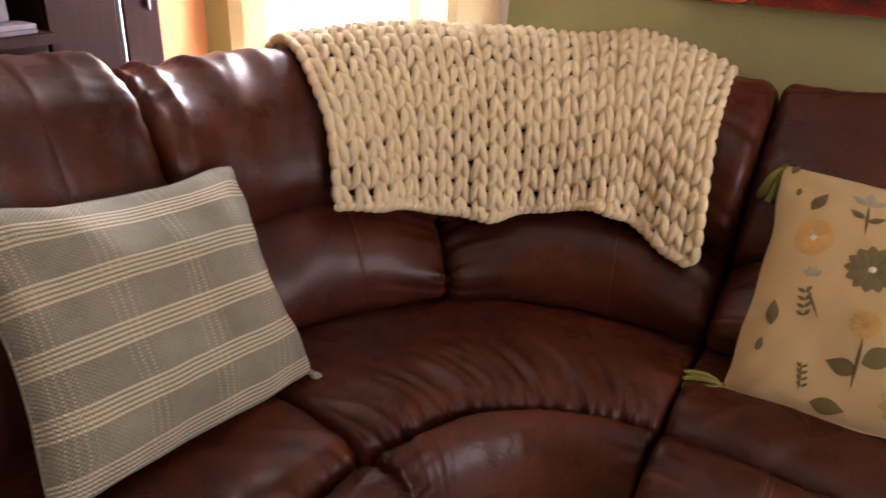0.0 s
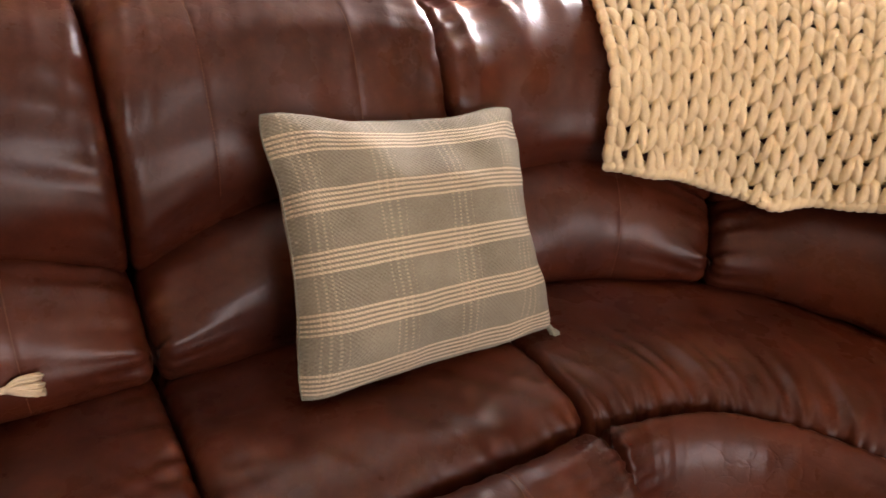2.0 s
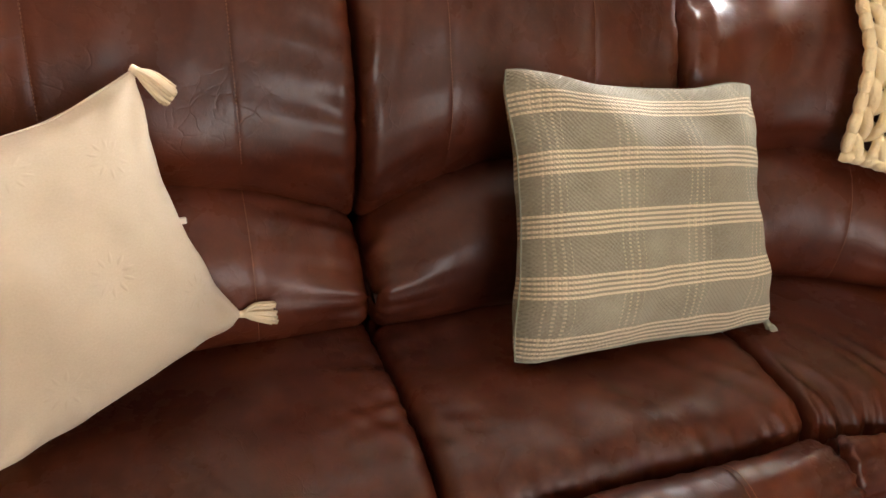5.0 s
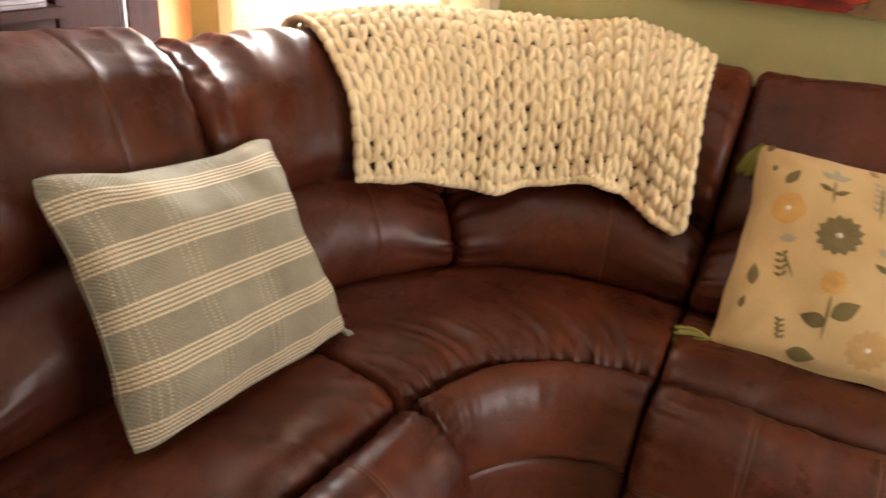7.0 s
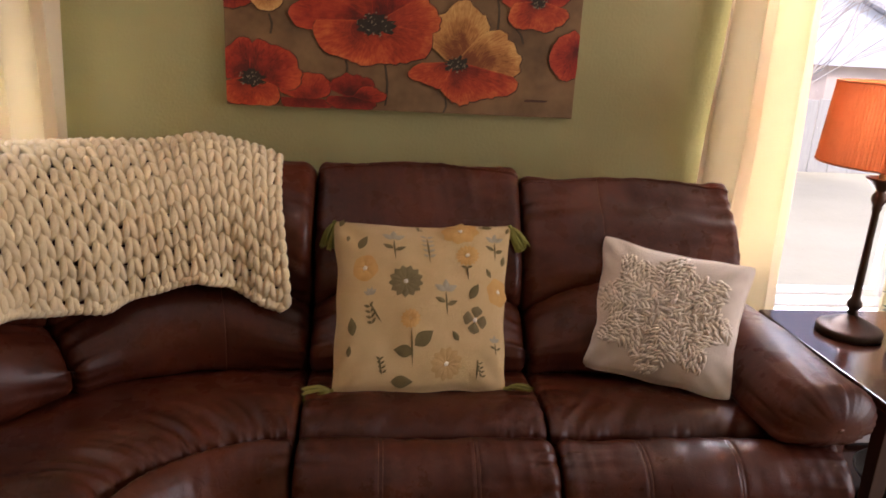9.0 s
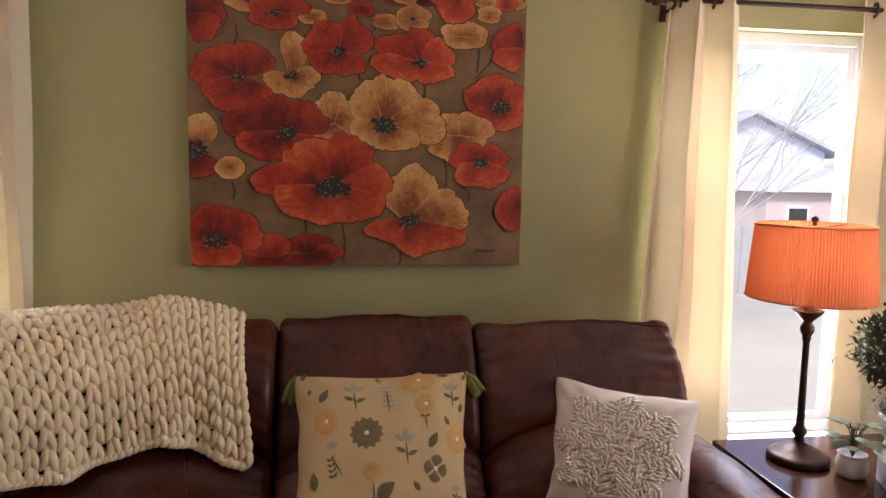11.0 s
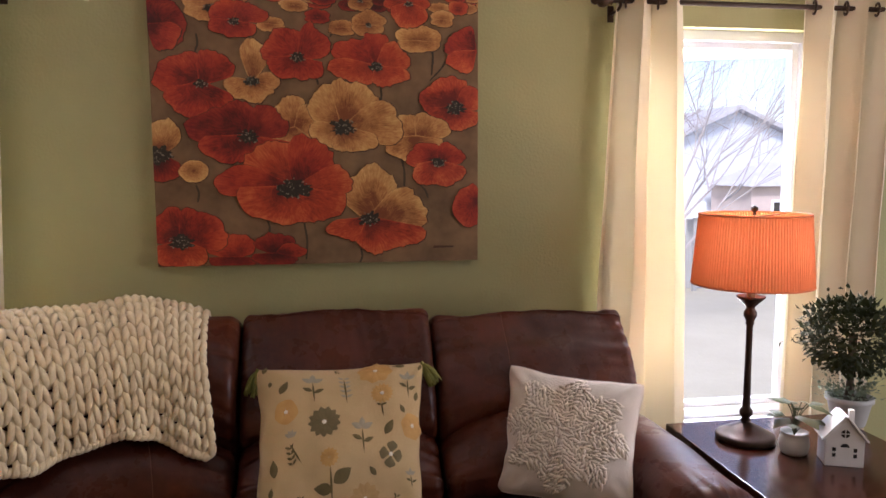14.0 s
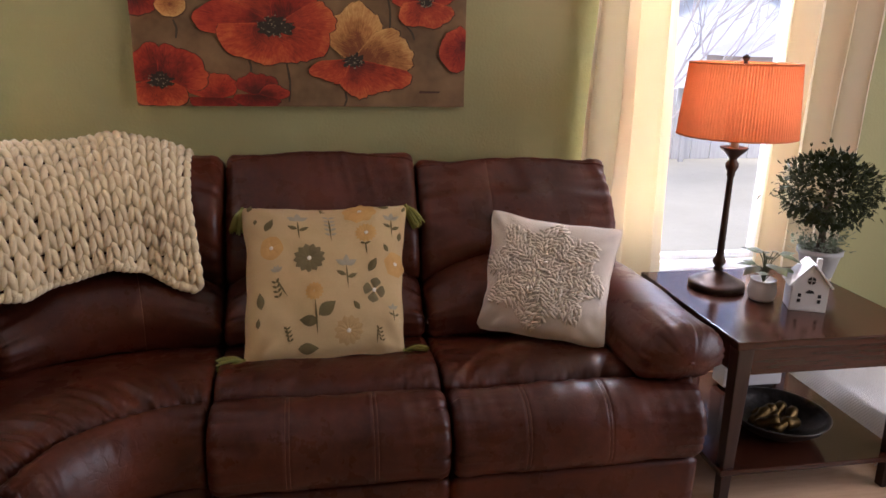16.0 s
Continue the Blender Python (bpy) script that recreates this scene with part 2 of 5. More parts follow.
def smooth_line(points, count, closed=False):
    """Catmull-Rom through points, even steps of length."""
    p = np.array(points, float)
    n = len(p)
    fine = []
    for i in range(n if closed else n - 1):
        a, b, c, d = (p[(i + k) % n] if closed else p[min(max(i + k, 0), n - 1)] for k in (-1, 0, 1, 2))
        for t in np.linspace(0, 1, 12, endpoint=False):
            fine.append(0.5 * (2 * b + (c - a) * t + (2 * a - 5 * b + 4 * c - d) * t * t + (3 * b - a - 3 * c + d) * t ** 3))
    fine.append(p[0] if closed else p[-1])
    fine = np.array(fine)
    run = np.r_[0, np.cumsum(np.linalg.norm(np.diff(fine, axis=0), axis=1))]
    at = np.linspace(0, run[-1], count, endpoint=not closed)
    return np.stack([np.interp(at, run, fine[:, k]) for k in range(p.shape[1])], 1)


def tube(points, radius, around=8, ends=True):
    """Points and faces of a round cord along points; radius: one value or one for each point."""
    p = np.array(points, float)
    radii = np.broadcast_to(np.asarray(radius, float), (len(p),))
    verts = []
    way = np.gradient(p, axis=0)
    way /= np.linalg.norm(way, axis=1)[:, None] + 1e-12
    ref = np.array([0.0, 0, 1]) if abs(way[0][2]) < 0.9 else np.array([1.0, 0, 0])
    for c, w, r in zip(p, way, radii):
        a = np.cross(w, ref)
        a /= np.linalg.norm(a) + 1e-12
        b = np.cross(a, w)
        ref = b
        verts += [tuple(c + r * (math.cos(k) * a + math.sin(k) * b)) for k in (math.tau * i / around for i in range(around))]
    faces = grid_faces(len(p), around, True)
    if ends:
        faces += [tuple(range(around)), tuple(range((len(p) - 1) * around, len(p) * around))[::-1]]
    return verts, faces


def joined(pieces):
    verts, faces = [], []
    for v, f in pieces:
        k = len(verts)
        verts += list(v)
        faces += [tuple(i + k for i in q) for q in f]
    return verts, faces


def wobble(p, scale, seed=0.0):
    return noise.noise(Vector((p[0] * scale + seed, p[1] * scale - seed, p[2] * scale + 2 * seed)))


# ---- the room ----
def wall_with_holes(name, x0, x1, z0, z1, holes, material, y0=0.0, y1=0.16):
    """A wall along x with rectangular openings through it."""
    bm = bmesh.new()
    edges = [x0] + [v for h in holes for v in h[:2]] + [x1]
    blocks = [(edges[i], edges[i + 1], z0, z1) for i in range(0, len(edges), 2)]
    for h in holes:
        blocks += [(h[0], h[1], z0, h[2]), (h[0], h[1], h[3], z1)]
    for a, b, c, d in blocks:
        piece = box(a, b, y0, y1, c, d, 0)
        me = bpy.data.meshes.new("piece")
        piece.to_mesh(me)
        piece.free()
        bm.from_mesh(me)
        bpy.data.meshes.remove(me)
    return tagged(part(name, bm, material), "green painted wall with fine orange-peel texture", "wall", kind="structure")


CEIL = 2.62
wall_with_holes("wall_north", -1.85, 3.55, 0, CEIL, [WIN_1, WIN_2], M["green"])
tagged(part("wall_west", box(-2.0, -1.85, -5.6, 0.16, 0, CEIL, 0), M["orange"]), "warm orange painted side wall", "wall", kind="structure")
# unseen wall; its opening is made up to hold the fill lamp
def east_wall():
    bm = bmesh.new()
    for y0, y1, z0, z1 in ((-5.6, EAST[0], 0, CEIL), (EAST[1], 0.16, 0, CEIL), (EAST[0], EAST[1], 0, EAST[2]), (EAST[0], EAST[1], EAST[3], CEIL)):
        piece = box(3.55, 3.70, y0, y1, z0, z1, 0)
        me = bpy.data.meshes.new("piece")
        piece.to_mesh(me)
        piece.free()
        bm.from_mesh(me)
        bpy.data.meshes.remove(me)
    tagged(part("wall_east", bm, M["green"]), "green painted side wall with a wide window opening", "wall", kind="structure")


east_wall()
tagged(part("wall_south", box(-2.0, 3.70, -5.75, -5.6, 0, CEIL, 0), M["green"]), "plain green painted wall closing the room", "wall", kind="structure")
tagged(part("ceiling", box(-2.0, 3.70, -5.75, 0.16, CEIL, CEIL + 0.1, 0), M["ceiling"]), "plain white ceiling", "ceiling", kind="structure")
tagged(part("floor", box(-2.0, 3.70, -5.75, 0.16, -0.1, 0, 0), M["floor"]), "light warm wooden floor", "floor", kind="structure")
tagged(part("baseboard", box(-1.84, 3.54, -0.016, -0.001, 0.001, 0.09, 0.003), M["trim"]), "white painted baseboard", "baseboard", kind="structure")


# ---- the sectional sofa ----
# Each unit has its own axes: s along its width from 0 to 1, e metres in front of the line where back meets seat, z up.
CX, CY = 0.306, -1.35
TURN = 83.0


def lumbar_radius(s):
    k = min(1.0, max(0.0, s / 0.45))
    return 0.713 + 0.084 * k * k * (3 - 2 * k)


def at_straight(x0, x1):
    return lambda s, e, z: (x0 + (x1 - x0) * s, -0.637 - e, z)


def at_wedge(s, e, z):
    a = radians(90 + TURN * s)
    r = lumbar_radius(s) - e
    return (CX + r * math.cos(a), CY + r * math.sin(a), z)


def at_left(from_s, width):
    a = radians(90 + TURN)
    r = lumbar_radius(1)
    ox, oy = CX + r * math.cos(a), CY + r * math.sin(a)

    def place(s, e, z):
        w = from_s + width * s
        return (ox - math.sin(a) * w - math.cos(a) * e, oy + math.cos(a) * w - math.sin(a) * e, z)
    return place


def cushion(name, where, profile, parent, s0=0.0, s1=1.0, length=0.6, round_end=0.05, lumps=0.006, gather=0.004, folds=0.0, seed=1.0, steps=56, around=88, label="", sewn=(), front=0.0, twin=0.005, fold_rate=22.0, pleats=0.0, piping=False, fold_from=-9.0):
    """A stuffed leather cushion: profile(s) gives its outline in e and z; ends are rounded in and puckered."""
    verts = []
    t_list = [0.55 * (0.5 - 0.5 * math.cos(math.pi * k / (steps - 1))) + 0.45 * k / (steps - 1) for k in range(steps)]
    for q in sewn:
        t_list = [t for t in t_list if abs(t - q) * length > 0.012] + [q + o / length for o in (-0.012, -0.0075, -0.005, -0.0025, 0, 0.0025, 0.005, 0.0075, 0.012)]
    t_list = sorted(t_list)
    steps = len(t_list)
    for t in t_list:
        s = s0 + (s1 - s0) * t
        ring = smooth_line(profile(s), around, True)
        mid = ring.mean(0)
        near = min(t, 1 - t) * length
        k = max(0.0, 1 - near / round_end)
        pull = round_end * (1 - math.sqrt(max(0.0, 1 - k * k)))
        tang = np.roll(ring, -1, 0) - np.roll(ring, 1, 0)
        nrm = np.stack([tang[:, 1], -tang[:, 0]], 1)
        nrm /= np.linalg.norm(nrm, axis=1)[:, None] + 1e-9
        if ((ring - mid) * nrm).sum() < 0:
            nrm = -nrm
        run = np.arange(around) / around
        for i, (q, nn) in enumerate(zip(ring, nrm)):
            p = where(s, *q)
            d = lumps * (wobble(p, 5, seed) + 0.5 * wobble(p, 12, seed + 3))
            ridge = 1 - abs(2 * wobble((run[i] * 26, near * 5, seed), 1.0, seed))
            d += gather * math.exp(-near / 0.07) * (ridge - 0.55)
            if folds:
                up = max(0.0, (q[1] - mid[1]) / 0.17)
                f = max(0.0, 1 - abs(2 * wobble((s * length * fold_rate + 5.0 * q[1], q[0] * 2.0, seed), 1.0, seed + 7))) ** 1.7
                d += folds * min(up, 1.0) * (f - 0.5) * min(1.0, max(0.12, (s - fold_from) / 0.45))
            for m in sewn:
                o = abs(t - m) * length
                d += -0.0010 * math.exp(-((o - twin) / 0.0022) ** 2) + 0.0005 * math.exp(-((o - 0.012) / 0.005) ** 2)
            if front and q[1] > mid[1]:
                close = max(0.0, 1 - abs(q[0] - ring[:, 0].max()) / 0.26)
                f = 1 - abs(2 * wobble((s * length * 15 + 11.0 * q[0], q[0] * 5.0 + s * 3.0, seed), 1.0, seed + 5))
                d += front * close * (f - 0.45)
            if pleats and q[1] > mid[1] - 0.02:
                lip = max(0.0, 1 - abs(q[0] - ring[:, 0].max()) / 0.05)
                f = 1 - abs(2 * wobble((s * length * 62 + 9.0 * q[0], q[0] * 4.0, seed), 1.0, seed + 15))
                d += pleats * lip * (f - 0.6)
            mv = q + nn * (d - pull)
            verts.append(where(s, *mv))
    faces = grid_faces(steps, around, True)
    faces += [tuple(range(around))[::-1], tuple(range((steps - 1) * around, steps * around))]
    ob = mesh(name, verts, faces, M["leather"], parent, label)
    if piping:
        rim = max(range(around), key=lambda i: verts[(steps // 2) * around + i][2])
        v, f = tube([verts[k * around + rim] for k in range(2, steps - 2)], 0.0042, 8)
        mesh("piping", v, f, M["leather"], ob, "thin leather welt along the top")
    # rows of short thread stitches along each sewn line
    for q in sewn:
        for o in ((-twin, twin) if twin else (0.0,)):
            k = min(range(steps), key=lambda i: abs(t_list[i] - q - o / length))
            line = smooth_line([np.array(verts[k * around + i]) for i in range(around)], int(1.9 / 0.0085), True)
            mid = line.mean(0)
            pieces = []
            for i in range(0, len(line) - 1):
                a, b = line[i], line[i] + 0.62 * (line[i + 1] - line[i])
                if a[2] < mid[2] - 0.10 and name != "footrest":
                    continue
                lift = (a - mid) / np.linalg.norm(a - mid) * 0.0004
                pieces.append(tube([a + lift * 0.2, (a + b) / 2 + lift, b + lift * 0.2], 0.0007, 4))
            v, f = joined(pieces)
            mesh("stitching", v, f, M["thread"], ob, "brown thread stitching", kind="stuff")
    return ob


def crease_height(s):
    return 0.615 + 0.085 * math.sin(math.pi * min(1, max(0, s))) ** 0.8


def back_profile(top, rise=crease_height, lean=0.0, dip=0.02, wide=1.0):
    def profile(s):
        c = rise(s)
        h = top - dip * (1 - max(0.0, math.sin(math.pi * min(1.0, max(0.0, s / max(1.0, wide))))) ** 0.5)
        return [(-0.15, c - 0.006), (-0.095 - 0.2 * lean, c + 0.06), (-0.085 - 0.65 * lean, 0.80), (-0.105 - lean, 0.88), (-0.16 - lean, h - 0.06), (-0.25 - 0.6 * lean, h - 0.008), (-0.34, h),
                (-0.43, h - 0.04), (-0.46, h - 0.14), (-0.44, 0.72), (-0.30, c)]
    return profile


def lumbar_profile(rise=crease_height):
    def profile(s):
        c = rise(s)
        return [(-0.15, c + 0.014), (-0.07, c + 0.002), (-0.012, c - 0.050), (0.014, 0.565), (0.004, 0.50), (-0.05, 0.47), (-0.16, 0.47), (-0.22, 0.55)]
    return profile


def seat_profile(reach):
    def profile(s):
        E = reach(s)
        return [(-0.07, 0.455), (-0.03, 0.483), (E * 0.25, 0.500), (E * 0.55, 0.512), (E - 0.07, 0.508), (E - 0.02, 0.488), (E - 0.004, 0.455), (E - 0.02, 0.39), (E * 0.5, 0.34), (-0.05, 0.37)]
    return profile


def foot_profile(reach, out=1.0):
    def profile(s):
        E = reach(s)
        return [(E + 0.004, 0.44), (E + 0.016, 0.478), (E + 0.055 * out, 0.496), (E + 0.115 * out, 0.480), (E + 0.16 * out, 0.435), (E + 0.178 * out, 0.37), (E + 0.165 * out, 0.31),
                (E + 0.12 * out, 0.282), (E + 0.03, 0.29), (E - 0.003, 0.37)]
    return profile


def slab_profile(e0, e1, z0, z1, r=0.02):
    return lambda s: [(e0, z0 + r), (e0 + r, z0), (e1 - r, z0), (e1, z0 + r), (e1, (z0 + z1) / 2), (e1, z1 - r), (e1 - r, z1), (e0 + r, z1), (e0, z1 - r), (e0, (z0 + z1) / 2)]


def sofa_unit(where, width, reach, top, label, name="sofa_section", halves=((0.0, 1.0),), seams=(0.32, 0.68), folds=0.004, seed=1.0, out=1.0, back_halves=None, at=(0, 0, 0), lean=0.0, back_sewn=(0.31, 0.75), front=0.004, foot_end=1.0, fold_rate=22.0, pleats=0.0025, lumbar_sewn=(), fold_from=-9.0):
    ob = thing(name, at, label, "sofa", "sectional sofa units")
    n = 0
    for a, b in back_halves or halves:
        n += 1
        rise = (lambda s, a=a, b=b: crease_height((s - a) / (b - a)))
        cushion("back_cushion", where, back_profile(top, rise, lean, -0.003 if lean else 0.02, b), ob, a, b, width * (b - a), 0.032, 0.008, 0.011, folds, seed + n, 96, 110, "", back_sewn, twin=0.0, fold_rate=fold_rate, piping=lean > 0, fold_from=fold_from)
    for a, b in halves:
        n += 1
        rise = (lambda s, a=a, b=b: crease_height((s - a) / (b - a)))
        cushion("lumbar_cushion", where, lumbar_profile(rise), ob, a, b, width * (b - a), 0.030, 0.008, 0.012, 0.004, seed + n + 0.5, 72, 88, "", lumbar_sewn, twin=0.0)
    cushion("seat_cushion", where, seat_profile(reach), ob, 0, 1, width, 0.025, 0.010, 0.008, 0.0, seed + 11, 170 if width > 0.8 else 130, 130, front=front, pleats=pleats)
    foot = cushion("footrest", where, foot_profile(reach, out), ob, 0, foot_end, width * foot_end, 0.032, 0.008, 0.014, 0.005, seed + 17, 72, 88, sewn=seams)
    cushion("base_panel", where, lambda s: slab_profile(reach(s) - 0.02, reach(s) + 0.145 * out, 0.05, 0.285)(s), ob, 0, foot_end, width * foot_end, 0.012, 0.003, 0.0, 0.0, seed + 23, 24, 48)
    cushion("back_panel", where, slab_profile(-0.515, -0.42, 0.05, top - 0.08), ob, 0, 1, width, 0.012, 0.003, 0.0, 0.0, seed + 29, 24, 48)
    cushion("frame", where, slab_profile(-0.45, 0.02, 0.08, 0.40), ob, 0, 1, width, 0.01, 0.0, 0.0, 0.0, seed, 16, 40)
    return ob


R = 0.31
sofa_unit(at_straight(0.312, 0.915), 0.60, lambda s: R, 1.012, "dark brown leather recliner seat with double-stitched footrest, in a sectional sofa", seed=2.0, folds=0.003, lean=0.10, back_sewn=(), front=0.007)
right_unit = sofa_unit(at_straight(0.921, 1.49), 0.57, lambda s: R, 0.985, "dark brown leather end seat with padded arm and creased back", seed=9.0, folds=0.008, fold_rate=10.0, fold_from=0.40, lean=0.10, back_halves=((0.0, 1.17),), front=0.009, back_sewn=(0.36,), foot_end=1.22, seams=(0.28, 0.60))
sofa_unit(at_wedge, 1.1, lambda s: lumbar_radius(s) - 0.40, 1.02, "curved brown leather corner wedge of the sectional sofa", halves=((0.0, 0.53), (0.53, 1.0)), seams=(), folds=0.024, seed=15.0, out=0.6, back_sewn=(0.30,), front=0.010, fold_rate=40.0, fold_from=0.50, pleats=0.005, lumbar_sewn=(0.38,))
LEFT = 0.585
sofa_unit(at_left(0.006, LEFT), LEFT, lambda s: 0.39, 1.065, "brown leather recliner seat with stitched back in a sectional sofa", seed=24.0, folds=0.003, front=0.008, lumbar_sewn=(0.31,))
sofa_unit(at_left(0.012 + LEFT, LEFT), LEFT, lambda s: 0.39, 1.065, "worn brown leather recliner seat with creased back cushion", seed=33.0, folds=0.004, front=0.008, lumbar_sewn=(0.31,))


# ---- cushions on the sofa ----
def pillow_shape(tl, tr, bl, br, thick, bow=0.03, n=44, seed=1.0, sag=0.012):
    """A stuffed square cushion from its four corners; returns front and back sheets and a function for places on the front."""
    tl, tr, bl, br = (np.array(p, float) for p in (tl, tr, bl, br))
    normal = np.cross(tr - bl, tl - br)
    normal /= np.linalg.norm(normal)
    if normal @ (np.array([0.5, -2.3, 1.4]) - (tl + br) / 2) < 0:
        normal = -normal
    across, down = ((tr - tl) + (br - bl)) / 2, ((bl - tl) + (br - tr)) / 2
    across, down = across / np.linalg.norm(across), down / np.linalg.norm(down)

    def place(u, v, side=1, lift=0.0):
        flat = tl * (1 - u) * (1 - v) + tr * u * (1 - v) + bl * (1 - u) * v + br * u * v
        a, b = 2 * u - 1, 2 * v - 1
        blunt = 0.010 * abs(a * b) ** 6
        flat = flat - across * (blunt * a) - down * (blunt * b)
        flat = flat + across * 0.006 * wobble((v * 5, a, seed), 1.0, seed) * abs(a) + down * 0.006 * wobble((u * 5, b, seed), 1.0, seed + 2) * abs(b)
        flat = flat - across * bow * a * (1 - b * b) * abs(a) ** 2 - down * (bow if b < 0 else bow * 0.3) * b * (1 - a * a) * abs(b) ** 2
        h = max(0.0, (1 - a ** 4) * (1 - b ** 4)) ** 0.42 * (0.62 + 0.38 * (1 - a * a) * (1 - b * b))
        r = wobble((u * 3, v * 3, seed), 1.0, seed) * sag + wobble((u * 8, v * 8, seed), 1.0, seed) * sag * 0.35
        corner = max(0.0, abs(a) + abs(b) - 1.2)
        r += math.sin((a - b * np.sign(a * b)) * 16 + seed) * 0.013 * corner
        return flat + normal * (side * (thick / 2 * h + r * min(1.0, h * 2)) + lift)
    return place, normal


def pillow(name, label, corners, thick, material, bow=0.03, seed=1.0, size=0.46, n=46, sag=0.012, piping=None):
    place, normal = pillow_shape(*corners, thick, bow, n, seed, sag)
    base = tuple(place(0.5, 1.0))
    ob = thing(name, base, label, "cushion", "cushions on the sofa")
    for side, part_name in ((1, "front_cover"), (-1, "back_cover")):
        verts = [place(j / n, i / n, side) for i in range(n + 1) for j in range(n + 1)]
        faces = grid_faces(n + 1, n + 1)
        m = mesh(part_name, verts, faces, material, ob)
        uv = m.data.uv_layers.new(name="cloth")
        idx = np.empty(len(m.data.loops), dtype=np.int32)
        m.data.loops.foreach_get("vertex_index", idx)
        coords = np.stack([(idx % (n + 1)) / n * size, (1 - (idx // (n + 1)) / n) * size], 1)
        uv.data.foreach_set("uv", coords.astype(np.float32).ravel())
    rim = [place(u, v) for u, v in [(k / 24, 0) for k in range(24)] + [(1, k / 24) for k in range(24)] + [(1 - k / 24, 1) for k in range(24)] + [(0, 1 - k / 24) for k in range(25)]]
    v, f = tube(rim, 0.0017, 6, False)
    mesh("edge_seam", v, f, piping or material, ob)
    return ob, place, normal


def tassel(ob, start, way, length, material, label, spread=0.3, strands=34, seed=1):
    rng = random.Random(seed)
    way = Vector(way).normalized()
    side = way.orthogonal().normalized()
    other = way.cross(side)
    pieces = []
    for k in range(strands):
        a, q = rng.uniform(0, math.tau), math.sqrt(rng.random()) * spread * length
        off = side * math.cos(a) * q + other * math.sin(a) * q
        end = Vector(start) + way * length * rng.uniform(0.85, 1.05) + off + Vector((0, 0, -0.006))
        mid = Vector(start) + way * length * 0.4 + off * 0.75
        pieces.append(tube(smooth_line([start, mid, end], 7), 0.0020, 5))
    neck = Vector(start) + way * length * 0.18
    pieces.append(tube([Vector(start) - way * 0.004, neck], [0.005, 0.0065], 10))
    v, f = joined(pieces)
    mesh("tassel", v, f, material, ob, label)


M["tuft"] = plain("white_tuft_yarn", (0.74, 0.65, 0.54), (0.86, 0.79, 0.69), 0.95, 0, 20, 300)
M["olive"] = plain("olive_tassel_yarn", (0.14, 0.14, 0.025), (0.30, 0.29, 0.07), 0.9)
M["cream_yarn"] = plain("cream_tassel_yarn", (0.62, 0.50, 0.34), (0.78, 0.66, 0.48), 0.9)
M["grey_yarn"] = plain("grey_green_tassel_yarn", (0.16, 0.17, 0.13), (0.30, 0.31, 0.25), 0.9)
for key, a, b in (("grey_green", (0.14, 0.110, 0.045), (0.20, 0.155, 0.070)), ("pale_grey", (0.31, 0.28, 0.19), (0.40, 0.36, 0.26)), ("mustard", (0.52, 0.29, 0.08), (0.62, 0.38, 0.13)),
                  ("tan", (0.42, 0.27, 0.10), (0.52, 0.35, 0.15)), ("leaf_thread", (0.115, 0.088, 0.028), (0.17, 0.132, 0.050)), ("knot", (0.72, 0.66, 0.54), (0.82, 0.77, 0.66))):
    M[key] = plain(key + "_embroidery", a, b, 0.85, 0, 30, 500, 0.0012, 0.8)

striped, place_s, nrm_s = pillow("striped_cushion", "grey-green woven cushion with cream striped bands, leaning on leather",
    [(-0.560, -1.650, 0.925), (-0.528, -1.143, 0.872), (-0.346, -1.703, 0.525), (-0.284, -1.208, 0.516)], 0.19, M["stripe"], 0.027, 2.0, 0.47, 60, 0.024, M["grey_yarn"])
floral, place_f, nrm_f = pillow("floral_cushion", "oatmeal linen cushion embroidered with grey and mustard flowers, olive tassels",
    [(0.360, -0.470, 0.882), (0.882, -0.458, 0.880), (0.372, -0.795, 0.506), (0.842, -0.772, 0.502)], 0.14, M["linen"], 0.022, 5.0, 0.48)
tufted, place_w, nrm_w = pillow("tufted_cushion", "white cotton cushion with raised looped tuft pattern, leaning on the arm",
    [(1.156, -0.452, 0.857), (1.520, -0.690, 0.842), (1.058, -0.633, 0.513), (1.421, -0.847, 0.511)], 0.15, M["white_cloth"], 0.022, 8.0, 0.44)
plain_cream, place_c, nrm_c = pillow("cream_cushion", "plain cream cushion with faint embroidery and corner tassels, tilted on seat",
    [(-0.445, -2.50, 0.935), (-0.62, -2.142, 0.945), (-0.385, -2.40, 0.525), (-0.564, -2.042, 0.56)], 0.17, M["cream"], 0.048, 11.0, 0.46)


for u, v, dr in ((0, 0, (-0.25, -0.1, -0.9)), (1, 0, (0.5, -0.2, -0.7)), (0, 1, (-1, -0.1, -0.10)), (1, 1, (1, -0.25, -0.02))):
    tassel(floral, place_f(u, v), dr, 0.072, M["olive"], "olive yarn tassel", 0.34, 70, int(u * 3 + v * 5 + 1))
for u, v, dr in ((1, 0, (0.35, 0.75, -0.55)), (1, 1, (0.2, 0.95, 0.06)), (0, 1, (0.6, -0.5, -0.3)), (0, 0, (0, -1, 0.2))):
    tassel(plain_cream, place_c(u, v), dr, 0.052, M["cream_yarn"], "short cream tassel", 0.34, 70, int(u * 7 + v * 2 + 9))
tassel(striped, place_s(1, 1), (0.35, 0.25, -0.45), 0.05, M["grey_yarn"], "small grey tassel", 0.25, 36, 4)


